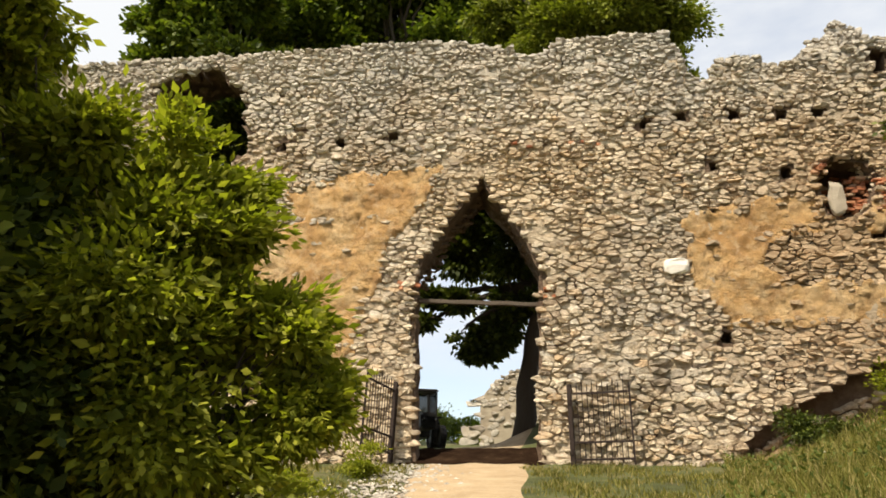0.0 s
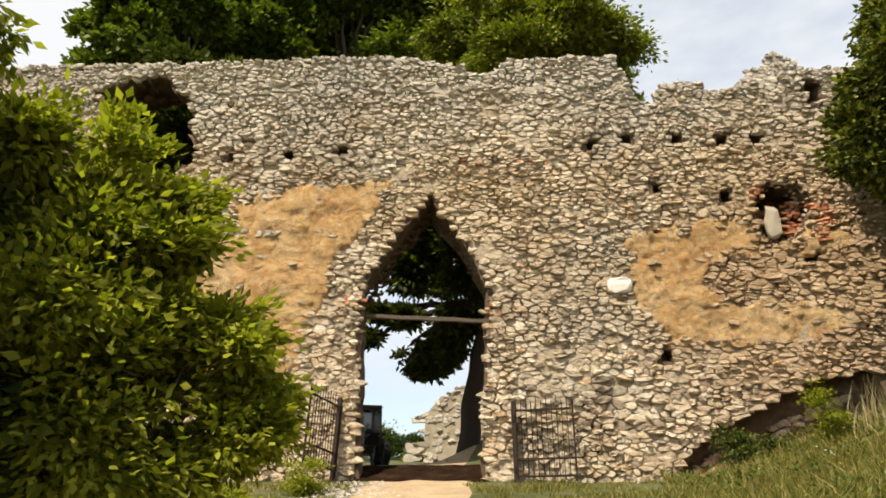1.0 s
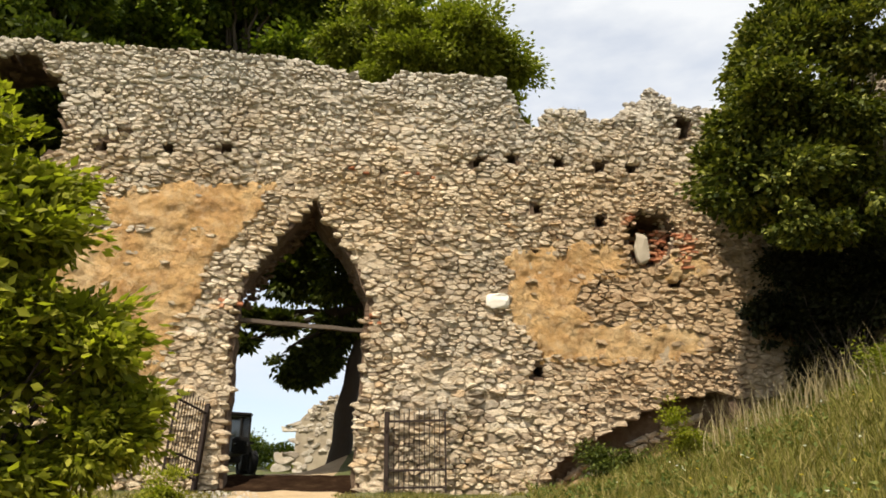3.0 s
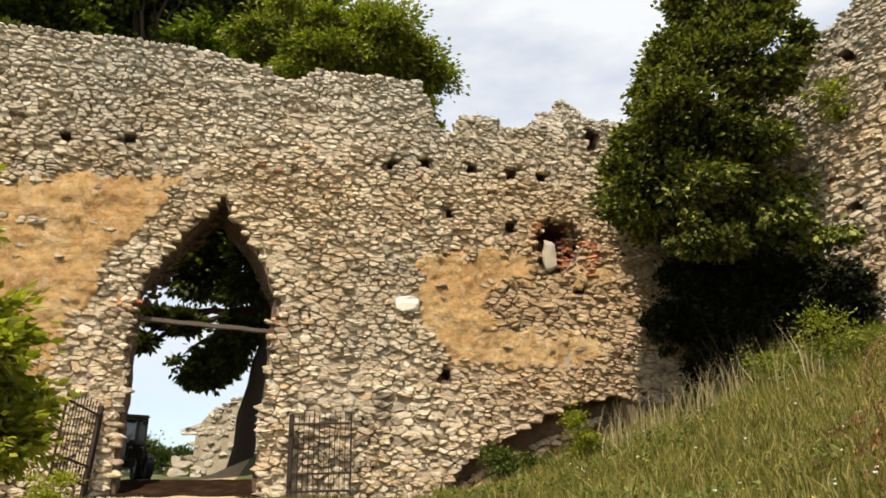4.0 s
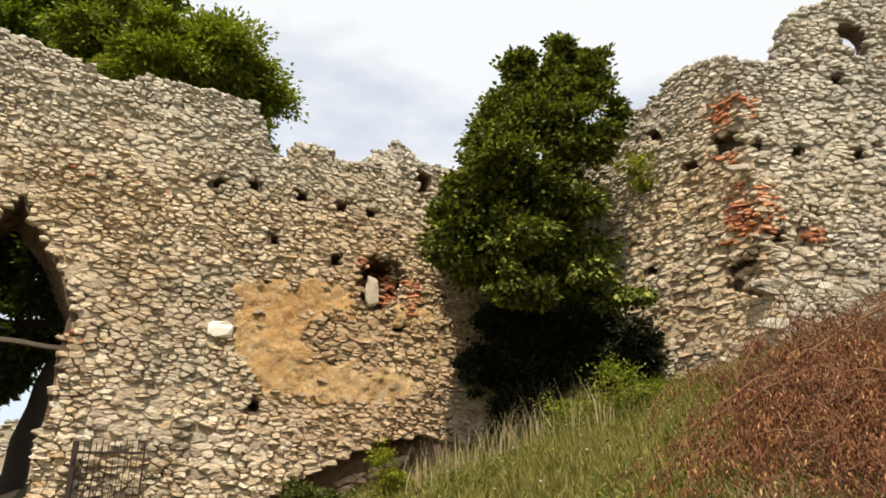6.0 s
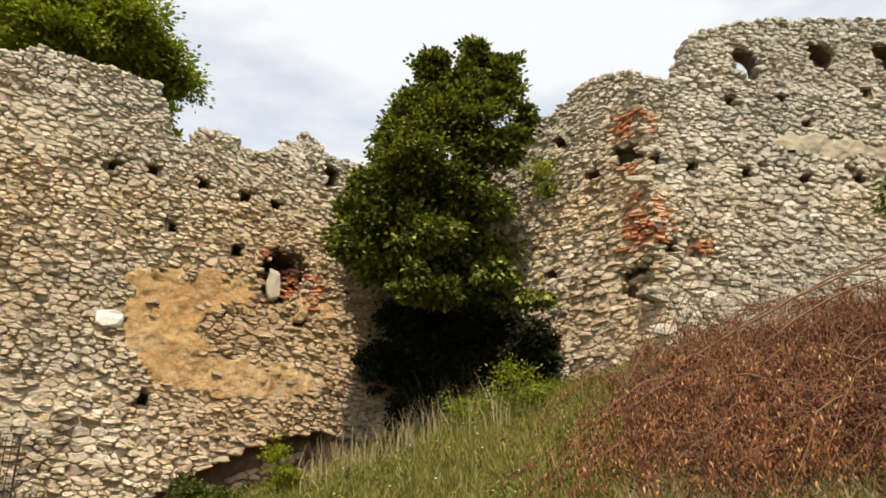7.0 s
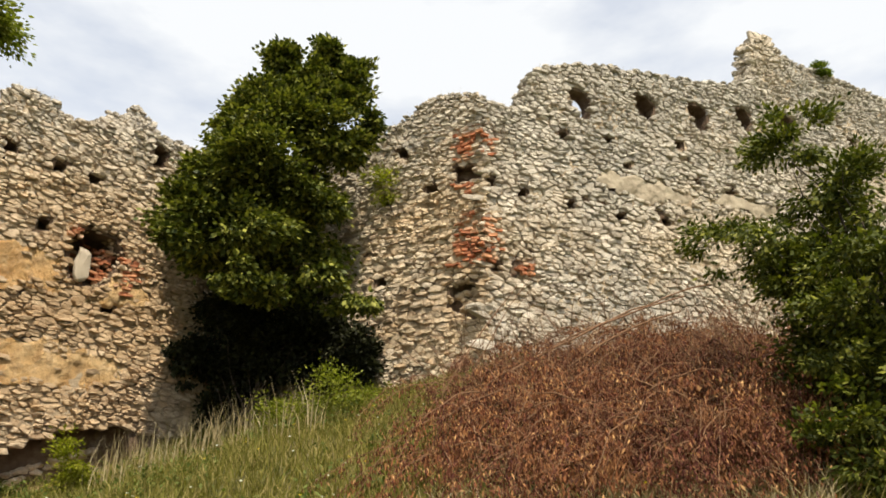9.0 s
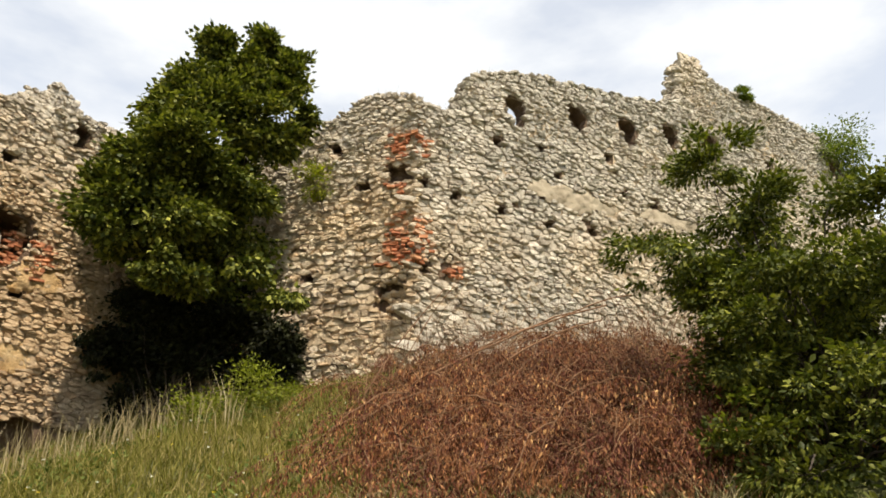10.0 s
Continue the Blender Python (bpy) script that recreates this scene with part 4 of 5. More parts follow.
def build_plants():
    # one shrub beside the track; its left part gets dark leaves as painted shade
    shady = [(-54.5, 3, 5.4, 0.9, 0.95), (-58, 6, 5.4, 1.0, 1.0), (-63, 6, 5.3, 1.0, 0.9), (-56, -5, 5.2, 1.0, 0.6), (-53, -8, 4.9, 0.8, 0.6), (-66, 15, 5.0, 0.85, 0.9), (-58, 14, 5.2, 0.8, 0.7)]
    plant("shrub_shade_half", foot(-57, 5.3), [ball(*q) for q in shady],
          1000, 66, 0.15, 0.11, LEAF_DARK, 204, "left part of the shrub, its leaves darkened to paint shade", "shrub", 0.06, 3, 0.6, 0.4)
    mass = [(-52, 14, 4.9, 0.8, 0.75), (-46.5, -5, 4.8, 0.8, 0.7), (-47, 6, 4.9, 0.65, 0.8), (-55, 21.5, 5.0, 0.45, 0.35)]
    tips = [(-41.5, 8.5, 5.0, 0.42, 0.4), (-48, 20.8, 5.1, 0.45, 0.35), (-45.2, 18.5, 5.0, 0.3, 0.3), (-69, 31, 5.0, 0.4, 0.7), (-45, 12, 5.0, 0.42, 0.4), (-38.2, 5.0, 4.9, 0.28, 0.3), (-41, 2.0, 4.9, 0.35, 0.3), (-60.5, 27, 5.0, 0.2, 0.35), (-61, 31.0, 5.0, 0.35, 0.35), (-58.3, 30.0, 5.0, 0.22, 0.25), (-47.5, 22.0, 5.0, 0.35, 0.25), (-44.6, 20.5, 5.0, 0.25, 0.22), (-38.0, 9.2, 4.9, 0.3, 0.25), (-36.0, 7.4, 4.9, 0.2, 0.2), (-45.4, 16.0, 4.9, 0.4, 0.35), (-42.6, 13.2, 4.9, 0.3, 0.25), (-35.4, 4.6, 4.9, 0.18, 0.15), (-39.2, 12.0, 4.9, 0.2, 0.15), (-42.6, 17.5, 5.0, 0.2, 0.2)]
    plant("elder_shrub", foot(-53, 5.0), [ball(*q) for q in mass + tips],
          940, 72, 0.135, 0.088, LEAF_BUSH, 201, "sunlit yellow-green elder shrub beside the track", "shrub", 0.06, 3, 0.5, 0.45)
    # unseen tree, added out of view to shade the shrub's far side
    plant("maple_tree", foot(-105, 4.6), [((-4.17, -0.6, 5.4), (0.9, 0.8, 0.8)), ((-4.87, -0.2, 5.3), (1.1, 0.9, 0.9)), ((-5.97, 0.2, 5.1), (1.2, 1.0, 1.1)), ((-4.37, -1.2, 6.0), (1.3, 0.9, 0.8)), ((-4.02, 0.8, 4.7), (0.5, 0.6, 0.4)), ((-4.17, 1.3, 4.5), (0.45, 0.4, 0.4)), ((-4.17, 1.2, 3.8), (0.5, 0.5, 0.4)), ((-4.87, 1.5, 3.6), (0.6, 0.5, 0.5)), ((-3.77, 0.8, 3.9), (0.4, 0.4, 0.3)), ((-4.47, 1.5, 3.0), (0.4, 0.4, 0.5)), ((-4.52, 1.0, 4.7), (0.7, 0.7, 0.5)), ((-4.67, 1.5, 4.6), (0.7, 0.5, 0.5)), ((-5.47, 1.2, 4.8), (0.8, 0.8, 0.6)), ((-5.37, 1.8, 4.4), (0.8, 0.5, 0.5)), ((-5.07, 0.4, 4.4), (0.9, 0.6, 0.5)), ((-4.37, 0.2, 4.6), (0.65, 0.6, 0.5)), ((-4.57, 0.7, 5.4), (0.7, 0.7, 0.5))],
          4200, 80, 0.19, 0.13, LEAF_DARK, 200, "unseen tree added to shade the shrub", "tree", 0.12, 1, 0.6, 0.2)
    # trees behind the gate wall
    plant("ash_tree", foot(-10, 25), cluster(-12.5, 32.2, 24.6, 2.8, 2.6, 20, 1) + cluster(-15, 34.2, 25, 2.8, 2.4, 13, 2) + cluster(-8.5, 31.0, 24.2, 1.25, 2.1, 10, 3, 0.5) + cluster(-18.5, 35.0, 26, 2.6, 1.8, 8, 4) + [ball(-6.3, 28.6, 24.2, 0.55, 0.6), ball(-12, 36.3, 24.6, 1.0, 0.6), ball(-9.6, 34.6, 24.6, 1.0, 0.6)],
          1750, 80, 0.27, 0.2, LEAF_LIME, 202, "bright green ash tree rising behind the wall", "tree", 0.35, 1, 0.58, 0.3)
    for k, (az, r, el, rad) in enumerate([(-21, 38, 36, 4.6), (-30, 39, 36, 4.8), (-38.5, 40, 35.5, 4.6), (-45.5, 36, 33.0, 3.3)]):
        plant("maple_tree", foot(az + (6 if k == 0 else 0), r), cluster(az, el - 1, r, rad * 1.1, 4.8, 28, 20 + k, 0.46) + [ball(az + 3.5, el - 4.5, r - 1, rad * 0.5, 1.3), ball(az - 3.5, el - 4.5, r + 1, rad * 0.5, 1.3)],
              950, 80, 0.42, 0.34, LEAF_TREE, 210 + k, "tall dark green maple tree behind the castle wall", "tree", 0.38, 1, 0.75, 0.35, group="trees behind the wall")
    # trees in the yard, seen through the gateway and the breach
    plant("walnut_tree", foot(-20.2, 24.6), [ball(-24.4, 10.6, 25.2, 0.6, 0.55), ball(-22.9, 10.0, 25.2, 0.75, 0.65), ball(-21.3, 10.9, 25.0, 0.5, 0.5), ball(-22.2, 11.6, 25.2, 0.8, 0.7), ball(-20.6, 13.2, 25.0, 0.8, 0.9), ball(-25.0, 13.2, 25.6, 0.7, 0.5), ball(-27.2, 13.8, 26, 0.45, 0.35), ball(-27.8, 11.8, 26, 0.35, 0.3), ball(-24, 17.2, 25.4, 1.5, 1.1), ball(-20.8, 18, 25, 1.6, 1.6), ball(-26.4, 18.6, 25.6, 0.9, 0.7), ball(-23, 22, 25, 2.2, 1.5)],
          500, 80, 0.25, 0.25, LEAF_DARK, 220, "broad dark walnut tree shading the castle yard", "tree", 0.37, 1, 0.6, 0.3, fork_at=at(-18.6, 14.5, 24.8))
    plant("walnut_tree", foot(-41, 25.5), [ball(-41, 24.6, 25, 2.0, 1.5), ball(-43, 27, 25, 1.5, 1.2), ball(-39, 26.5, 25, 1.2, 1.6), ball(-44.5, 30, 25, 1.6, 0.9), ball(-39.6, 30, 25.3, 1.0, 0.8)],
          520, 70, 0.3, 0.27, LEAF_DARK, 221, "dark walnut tree seen through the breach in the wall", "tree", 0.3, 1, 0.6, 0.3)
    # tree in the corner of the walls
    spires = [(20.5, 36.6, 18.2, 0.34, 0.5), (20.9, 35.2, 18.2, 0.5, 0.6), (23.2, 34.7, 18.2, 0.42, 0.5), (23.9, 32.2, 18.2, 0.55, 0.55), (16.6, 35.4, 18.2, 0.32, 0.5), (16.1, 34.0, 18.2, 0.6, 0.6), (18.6, 33.0, 18.1, 0.8, 0.6), (14.6, 32.6, 18.2, 0.75, 0.6), (22.2, 33.0, 18.2, 0.8, 0.6), (18.6, 34.8, 18.2, 0.7, 0.5), (16.3, 35.2, 18.2, 0.5, 0.6), (20.4, 37.0, 18.2, 0.3, 0.4), (20.7, 36.3, 18.2, 0.5, 0.6), (16.5, 35.8, 18.2, 0.4, 0.4), (23.4, 34.0, 18.2, 0.5, 0.6)]
    shoulders = [(13.3, 31.0, 18.2, 0.7, 0.6), (12.5, 28.8, 18.2, 0.55, 0.6), (16.0, 30.8, 18.0, 1.0, 0.8), (20.2, 31.2, 18.0, 1.0, 0.8), (22.3, 30.0, 18.0, 0.55, 0.6), (11.9, 26.6, 18.0, 0.7, 0.7), (14.6, 27.3, 17.8, 1.2, 0.9), (17.6, 27.6, 18.0, 1.1, 0.9), (20.4, 26.4, 18.3, 0.75, 0.8)]
    skirts = [(10.2, 24.0, 17.8, 0.55, 0.55), (11.2, 21.8, 17.6, 0.7, 0.5), (13.0, 23.4, 17.6, 1.1, 0.8), (14.7, 19.8, 17.2, 0.75, 0.42), (17.0, 18.2, 17.6, 0.9, 0.45), (20.8, 20.6, 17.4, 0.7, 0.45), (24.3, 18.5, 17.6, 0.75, 0.42)]
    heart = [(17.5, 23.6, 19.7, 1.8, 1.4), (14.0, 23.2, 19.2, 1.4, 1.3), (19.6, 23.4, 19.3, 1.1, 1.2), (17.0, 20.0, 19.6, 1.7, 0.7), (12.6, 21.0, 19.3, 0.9, 0.7), (19.2, 19.8, 19.4, 0.8, 0.6), (16.2, 21.0, 20.8, 1.3, 0.9), (17.4, 25.0, 20.6, 1.1, 1.1), (15.0, 27.0, 20.8, 1.2, 1.1), (12.0, 25.0, 20.4, 0.9, 0.9)]
    plant("hornbeam_tree", foot(17, 21.2), [ball(*q) for q in spires + shoulders + skirts + heart],
          1750, 66, 0.22, 0.165, LEAF_HORNBEAM, 230, "dense dark green hornbeam growing in the wall corner", "tree", 0.075, 1, 0.66, 0.6, fork_at=at(16.5, 18.5, 20.8))
    # leaves added below the tree, standing in for the corner's deep shade
    shade_filler = [(11.6, 14.0, 21.5, 0.5, 0.8), (13.4, 16.5, 21.9, 0.9, 0.9), (13.2, 12.6, 22.0, 0.8, 0.8), (13.6, 10.0, 22.0, 0.6, 0.6), (16.4, 17.0, 21.2, 0.9, 0.9), (15.6, 13.2, 21.5, 0.9, 0.8), (18.0, 14.2, 20.9, 0.8, 0.9), (19.8, 16.4, 20.4, 0.8, 0.7), (20.2, 13.0, 20.3, 0.6, 0.7), (22.4, 15.6, 19.8, 0.6, 0.7), (21.4, 17.4, 20.0, 0.6, 0.6), (20.8, 14.6, 20.2, 0.7, 0.7), (23.6, 13.4, 19.5, 0.6, 0.7), (24.8, 15.0, 19.3, 0.5, 0.5), (22.4, 12.0, 19.9, 0.6, 0.6), (16.6, 10.6, 21.3, 0.8, 0.6)]
    plant("corner_shade_filler", foot(16, 21.2), [ball(*q) for q in shade_filler],
          600, 70, 0.2, 0.15, LEAF_SHADE, 231, "near-black leaves added as the wall corner's shade", "shrub", 0.05, 2, 0.6, 0.3)
    # shrub in front of the range wall
    sprays = [(58.5, 27.2, 9.4, 0.65, 0.32), (54.0, 22.4, 9.3, 0.55, 0.22), (57.4, 20.8, 9.1, 0.8, 0.3), (61.8, 23.8, 9.4, 0.7, 0.4), (62.0, 20.0, 9.0, 1.0, 0.35), (66.5, 21.8, 9.3, 1.0, 0.45), (71.5, 22.3, 9.3, 1.0, 0.5), (66.0, 17.8, 8.7, 1.0, 0.35), (71.5, 17.0, 8.8, 1.2, 0.45), (63.0, 14.8, 8.6, 0.8, 0.3)]
    low = [(58.5, 12.6, 8.5, 0.65, 0.22), (64.8, 10.8, 8.2, 0.9, 0.26), (70.0, 12.2, 8.4, 1.0, 0.35), (61.5, 8.8, 8.1, 0.8, 0.22), (57.0, 7.6, 8.3, 0.7, 0.25), (63.0, 5.4, 7.8, 1.0, 0.25), (69.0, 6.6, 8.0, 1.2, 0.35)]
    inner = [(66.5, 15.0, 10.0, 1.3, 1.1), (70.5, 10.5, 9.6, 1.3, 1.0), (62.0, 16.5, 10.0, 0.8, 0.7), (60.5, 7.5, 9.6, 0.9, 0.5), (65.0, 8.0, 9.6, 1.2, 0.8), (60.5, 12.5, 9.8, 0.7, 0.7), (58.5, 17.5, 9.6, 0.6, 0.45), (63.5, 12.0, 9.7, 0.9, 0.8), (67.0, 19.0, 10.0, 1.2, 0.7)]
    plant("robinia_shrub", foot(64, 9.4), [ball(*q) for q in sprays + low + inner],
          1080, 75, 0.16, 0.085, LEAF_ROBINIA, 240, "feathery green robinia shrub on the bank", "shrub", 0.07, 2, 0.5, 0.5)


def build_brush():
    """Cut branches with withered leaves, heaped on the bank."""
    rng, rnd = np.random.default_rng(300), random.Random(300)
    ob = tagged(new("brush_heap"), "heap of cut branches with withered red-brown leaves", "brush heap")
    o = foot(41, 11.5)
    ob.location = o
    runs, pos, way = [], [], []
    for i in range(760):
        az = rnd.triangular(30.5, 61, 45)
        r = rnd.uniform(7.9, 14.0)
        a = foot(az, r)
        edge = min(1.0, (az - 27) / 6, (61 - az) / 6)
        a.z += rnd.uniform(0.0, 0.75) * edge
        ln = rnd.uniform(0.8, 2.2)
        g = rnd.uniform(0, 2 * math.pi)
        b = a + Vector((math.cos(g) * ln, math.sin(g) * ln * 0.7, 0))
        b.z = float(ground_z(b.x, b.y)) + rnd.choice((0.3, 0.6, 0.8, 1.0, 1.5)) * rnd.uniform(0.3, 1.1) * edge
        line = bent(a - o, b - o, rnd.uniform(0.1, 0.35), 6, rnd, 0.04)
        runs.append((line, rnd.uniform(0.003, 0.009), 0.0015))
        for p in line[1:]:
            for _ in range(54 if i % 5 else 6):
                q = np.array(p) + rng.normal(size=3) * 0.13
                x, y = q[0] + o.x, q[1] + o.y
                # the heap sinks into hollows between its boughs
                top = 0.42 + 2.6 * max(-0.28, noise.noise(Vector((x * 0.75, y * 0.75, 3.0))) + 0.5 * noise.noise(Vector((x * 2.1, y * 2.1, 7.0))))
                if q[2] + o.z - float(ground_z(x, y)) > top + 0.4:
                    continue
                pos.append(q)
                way.append(rng.normal(size=3) * 0.45 + np.array([0, 0, -0.9]))
    # boughs that arch over the heap, with leaves hanging along them
    for i in range(150):
        az = rnd.uniform(30, 55)
        a = foot(az, rnd.uniform(8.0, 13.4))
        edge = min(1.0, (az - 26.5) / 6, (58 - az) / 6)
        a.z += rnd.uniform(0.4, 1.2) * edge
        g, ln = rnd.uniform(0, 2 * math.pi), rnd.uniform(1.0, 2.3)
        b = a + Vector((math.cos(g) * ln, math.sin(g) * ln * 0.7, 0))
        b.z = float(ground_z(b.x, b.y)) + rnd.uniform(0.1, 0.7) * edge
        line = bent(a - o, b - o, rnd.uniform(0.25, 0.6) * edge, 9, rnd, 0.02)
        runs.append((line, rnd.uniform(0.008, 0.015), 0.003))
        for p, q in zip(line[1:], line[2:]):
            for _ in range(40):
                pos.append(np.array(p.lerp(q, rnd.random())) + rng.normal(size=3) * np.array([0.05, 0.05, 0.04]) - np.array([0, 0, 0.03]))
                way.append(rng.normal(size=3) * 0.3 + np.array([0, 0, -1.0]))
    tagged(hang("brushwood", tubes_mesh("brushwood", runs, TWIG, 4), ob), kind="stuff")
    pos, way = np.array(pos), np.array(way)
    tagged(hang("withered_foliage", leaves_mesh("withered_foliage", pos, way, 0.052 * rng.uniform(0.4, 1.5, len(pos)), LEAF_DRY, rng, 0.3, 0.5), ob), kind="stuff")
    bare = []
    for i in range(460):
        az = rnd.uniform(31, 60)
        a = foot(az, rnd.uniform(10.0, 14.2))
        g = rnd.uniform(0, 2 * math.pi)
        ln = rnd.uniform(0.7, 1.9)
        a.z += 0.5
        b = a + Vector((math.cos(g) * ln, math.sin(g) * ln * 0.6, rnd.uniform(0.3, 1.2) + (0.9 if i % 5 == 0 else 0.0)))
        bare.append((bent(a - o, b - o, rnd.uniform(0.0, 0.3), 6, rnd, 0.03), rnd.uniform(0.003, 0.008), 0.0015))
    tagged(hang("bare_brushwood", tubes_mesh("bare_brushwood", bare, TWIG, 4), ob), kind="stuff")
    for k, (a1, e1, r1, a2, e2, r2, th) in enumerate([(36, 13.0, 11.5, 50, 18.0, 12.6, 0.022), (39, 14.5, 12, 52, 18.6, 13, 0.018), (41, 13.5, 11.0, 49.5, 16.8, 11.8, 0.02), (31, 11.5, 11.5, 37, 19.5, 12.2, 0.012), (33, 12.5, 12, 38.5, 20.5, 12.5, 0.01)]):
        hang("pole", tubes_mesh("pole", [(bent(at(a1, e1, r1) - o, at(a2, e2, r2) - o, 0.1, 8, rnd, 0.008), th, th * 0.6)], TWIG, 7), ob)


def blades(name, count, where, length, material, seed, label, category, lean=0.35, thin=0.010, parent=None):
    rng = np.random.default_rng(seed)
    pts = where(rng, count)
    n = len(pts)
    h = length * rng.uniform(0.5, 1.3, n)
    a = rng.uniform(0, 2 * np.pi, n)
    side = np.stack([np.cos(a), np.sin(a), 0 * a], 1) * (thin * rng.uniform(0.6, 1.4, n))[:, None]
    bend = rng.normal(size=(n, 3)) * lean
    bend[:, 2] = 0
    p1 = pts + (np.array([0, 0, 0.55]) + bend * 0.25) * h[:, None]
    p2 = pts + (np.array([0, 0, 1.0]) + bend) * h[:, None]
    v = np.stack([pts - side, pts + side, p1 - side * 0.8, p1 + side * 0.8, p2], 1).reshape(-1, 3)
    b = np.arange(n)[:, None] * 5
    f = np.concatenate([b + np.array([[0, 1, 3]]), b + np.array([[0, 3, 2]]), b + np.array([[2, 3, 4]])], 1).reshape(-1, 3)
    return tagged(hang(name, raw_mesh(name, v, f, material), parent), label, category, kind="stuff")


def fan(az0, az1, r0, r1, gate=None):
    def where(rng, count):
        az = np.radians(rng.uniform(az0, az1, count))
        r = np.sqrt(rng.uniform(r0 * r0, r1 * r1, count))
        x, y = np.sin(az) * r, np.cos(az) * r
        u = x * GATE.d.x + y * GATE.d.y
        s = x * N_A.x + y * N_A.y
        ub = (x - FLANK.o.x) * FLANK.out.x + (y - FLANK.o.y) * FLANK.out.y
        uc = (x - RANGE.o.x) * RANGE.out.x + (y - RANGE.o.y) * RANGE.out.y
        ok = (s < 18.9) & ((ub > 0.05) | (u < 12)) & ((uc > 0.1) | (ub > 0.1))
        half = 1.45 + 0.25 * np.sin(s * 1.7) + 0.2 * np.sin(s * 4.1)
        ok &= np.abs(u - (-1.5 + 0.55 * np.clip((17 - s) / 17, 0, 1))) > half
        ok &= ~((s > 17.3 + 0.25 * np.sin(u * 3.1) + 0.2 * np.sin(u * 7.3)) & (u > 4.6) & (u < 9.3))
        deg, far = np.degrees(np.arctan2(x, y)), np.hypot(x, y)
        ok &= ~((deg > 33 + 2 * np.sin(far * 2.3)) & (deg < 58) & (far > 7.9 + 0.3 * np.sin(deg * 0.9)) & (far < 12.8)) | (rng.random(len(x)) < 0.12)
        if gate is not None:
            ok &= gate(x, y, rng)
        x, y = x[ok], y[ok]
        return np.stack([x, y, ground_z(x, y) - 0.01], 1)
    return where


def tufts(x, y, rng):
    v = np.sin(x * 1.9 + 0.6 * np.sin(y * 2.3)) * np.sin(y * 1.7 + 0.8 * np.sin(x * 1.3)) + 0.4 * np.sin(x * 5 + y * 3)
    return rng.random(len(x)) < 0.35 + 0.45 * v


# ---- ruins behind ----
def build_ruins():
    # pale stump of an inner wall over the gate wall's crest
    line = Line(71.0, GATE.world(0, -2.4, 0).to_2d())
    k = 21.4 / 19.0
    knots = [(u * k, EYE + (z - EYE) * k) for u, z in [(6.3, 12.3), (7.4, 12.8), (7.75, 13.4), (8.1, 13.5), (8.3, 13.7), (8.42, 14.05), (8.72, 14.0), (8.8, 13.72), (9.15, 13.65), (9.35, 13.45), (9.9, 13.2)]]
    ob = new("ruined_wall_stump")
    ob.matrix_basis = line.matrix()
    tagged(ob, "pale crumbling stump of an inner rubble wall", "ruin")
    bm = bmesh.new()
    slab(bm, top_ring(knots, 2.0, 0.2, 0.05, 8), [], 0, -0.8)
    part("wall_core", bm, PALE_RENDER, ob)
    lay_stones(ob, lambda u, z: z < profile(knots, u) + 0.03, (knots[0][0], knots[-1][0], 12.0, 16), 0.3, 0.17, 37, PALE)
    # far yard wall seen through the gateway
    a, b = at(-23.3, 0, 41), at(-17.5, 0, 40)
    az = math.degrees(math.atan2(b.x - a.x, b.y - a.y))
    far = Line(az, a.to_2d())
    ln = (b - a).length
    knots = [(0, 5.9), (0.35, 6.6), (0.9, 7.1), (1.6, 7.35), (2.7, 7.95), (ln, 8.3)]
    ob = new("yard_wall")
    ob.matrix_basis = far.matrix()
    tagged(ob, "sunlit pale ruined wall across the castle yard", "ruin")
    bm = bmesh.new()
    slab(bm, top_ring(knots, 0.0, 0.3, 0.1, 9), [], 0, -1.0)
    part("wall_core", bm, PALE_RENDER, ob)
    bits = random.Random(5)
    lay_stones(ob, lambda u, z: z < profile(knots, u) and bits.random() < 0.55, (0, ln, 2.5, 8.0), 0.36, 0.2, 38, PALE)


# ---- gate leaves, beam, tractor ----
def rod(bm, a, b, r, sides=6):
    v, f = tube_arrays([a, b], r, r, sides)
    vs = [bm.verts.new(p) for p in v]
    for q in f:
        bm.faces.new([vs[i] for i in q])
    bm.faces.new(vs[:sides][::-1])
    bm.faces.new(vs[sides:])


def build_gate_leaf(m, label):
    """An iron leaf: x runs from the hinge post to the free end."""
    ob = new("iron_gate_leaf")
    ob.matrix_basis = m
    tagged(ob, label, "gate", "leaves of the gate")
    bm = bmesh.new()
    box(bm, (-0.055, -0.055, -0.15), (0.055, 0.055, 1.92), 0.008)
    part("hinge_post", bm, RUST, ob)
    bm = bmesh.new()
    box(bm, (1.42, -0.022, 0.0), (1.465, 0.022, 1.9), 0.005)
    part("end_post", bm, RUST, ob)
    for z in (0.12, 0.52, 1.68):
        bm = bmesh.new()
        box(bm, (0.05, -0.014, z - 0.026), (1.425, 0.014, z + 0.026), 0.004)
        part("rail", bm, RUST, ob)
    for i in range(10):
        x = 0.175 + i * 0.125
        bm = bmesh.new()
        top = 1.86 + (0.05 if i % 2 else -0.03)
        rod(bm, (x, 0.022, 0.06), (x, 0.022, top), 0.011)
        bar = part("bar", bm, RUST, ob)
        bm = bmesh.new()
        bmesh.ops.create_cone(bm, cap_ends=True, segments=6, radius1=0.02, radius2=0.002, depth=0.09, matrix=pose(x, 0.022, top + 0.043))
        part("spear_tip", bm, RUST, bar)
    for z in (0.3, 1.5):
        bm = bmesh.new()
        rod(bm, (0.0, -0.065, z - 0.06), (0.0, -0.065, z + 0.06), 0.028, 8)
        part("hinge", bm, RUST, ob)


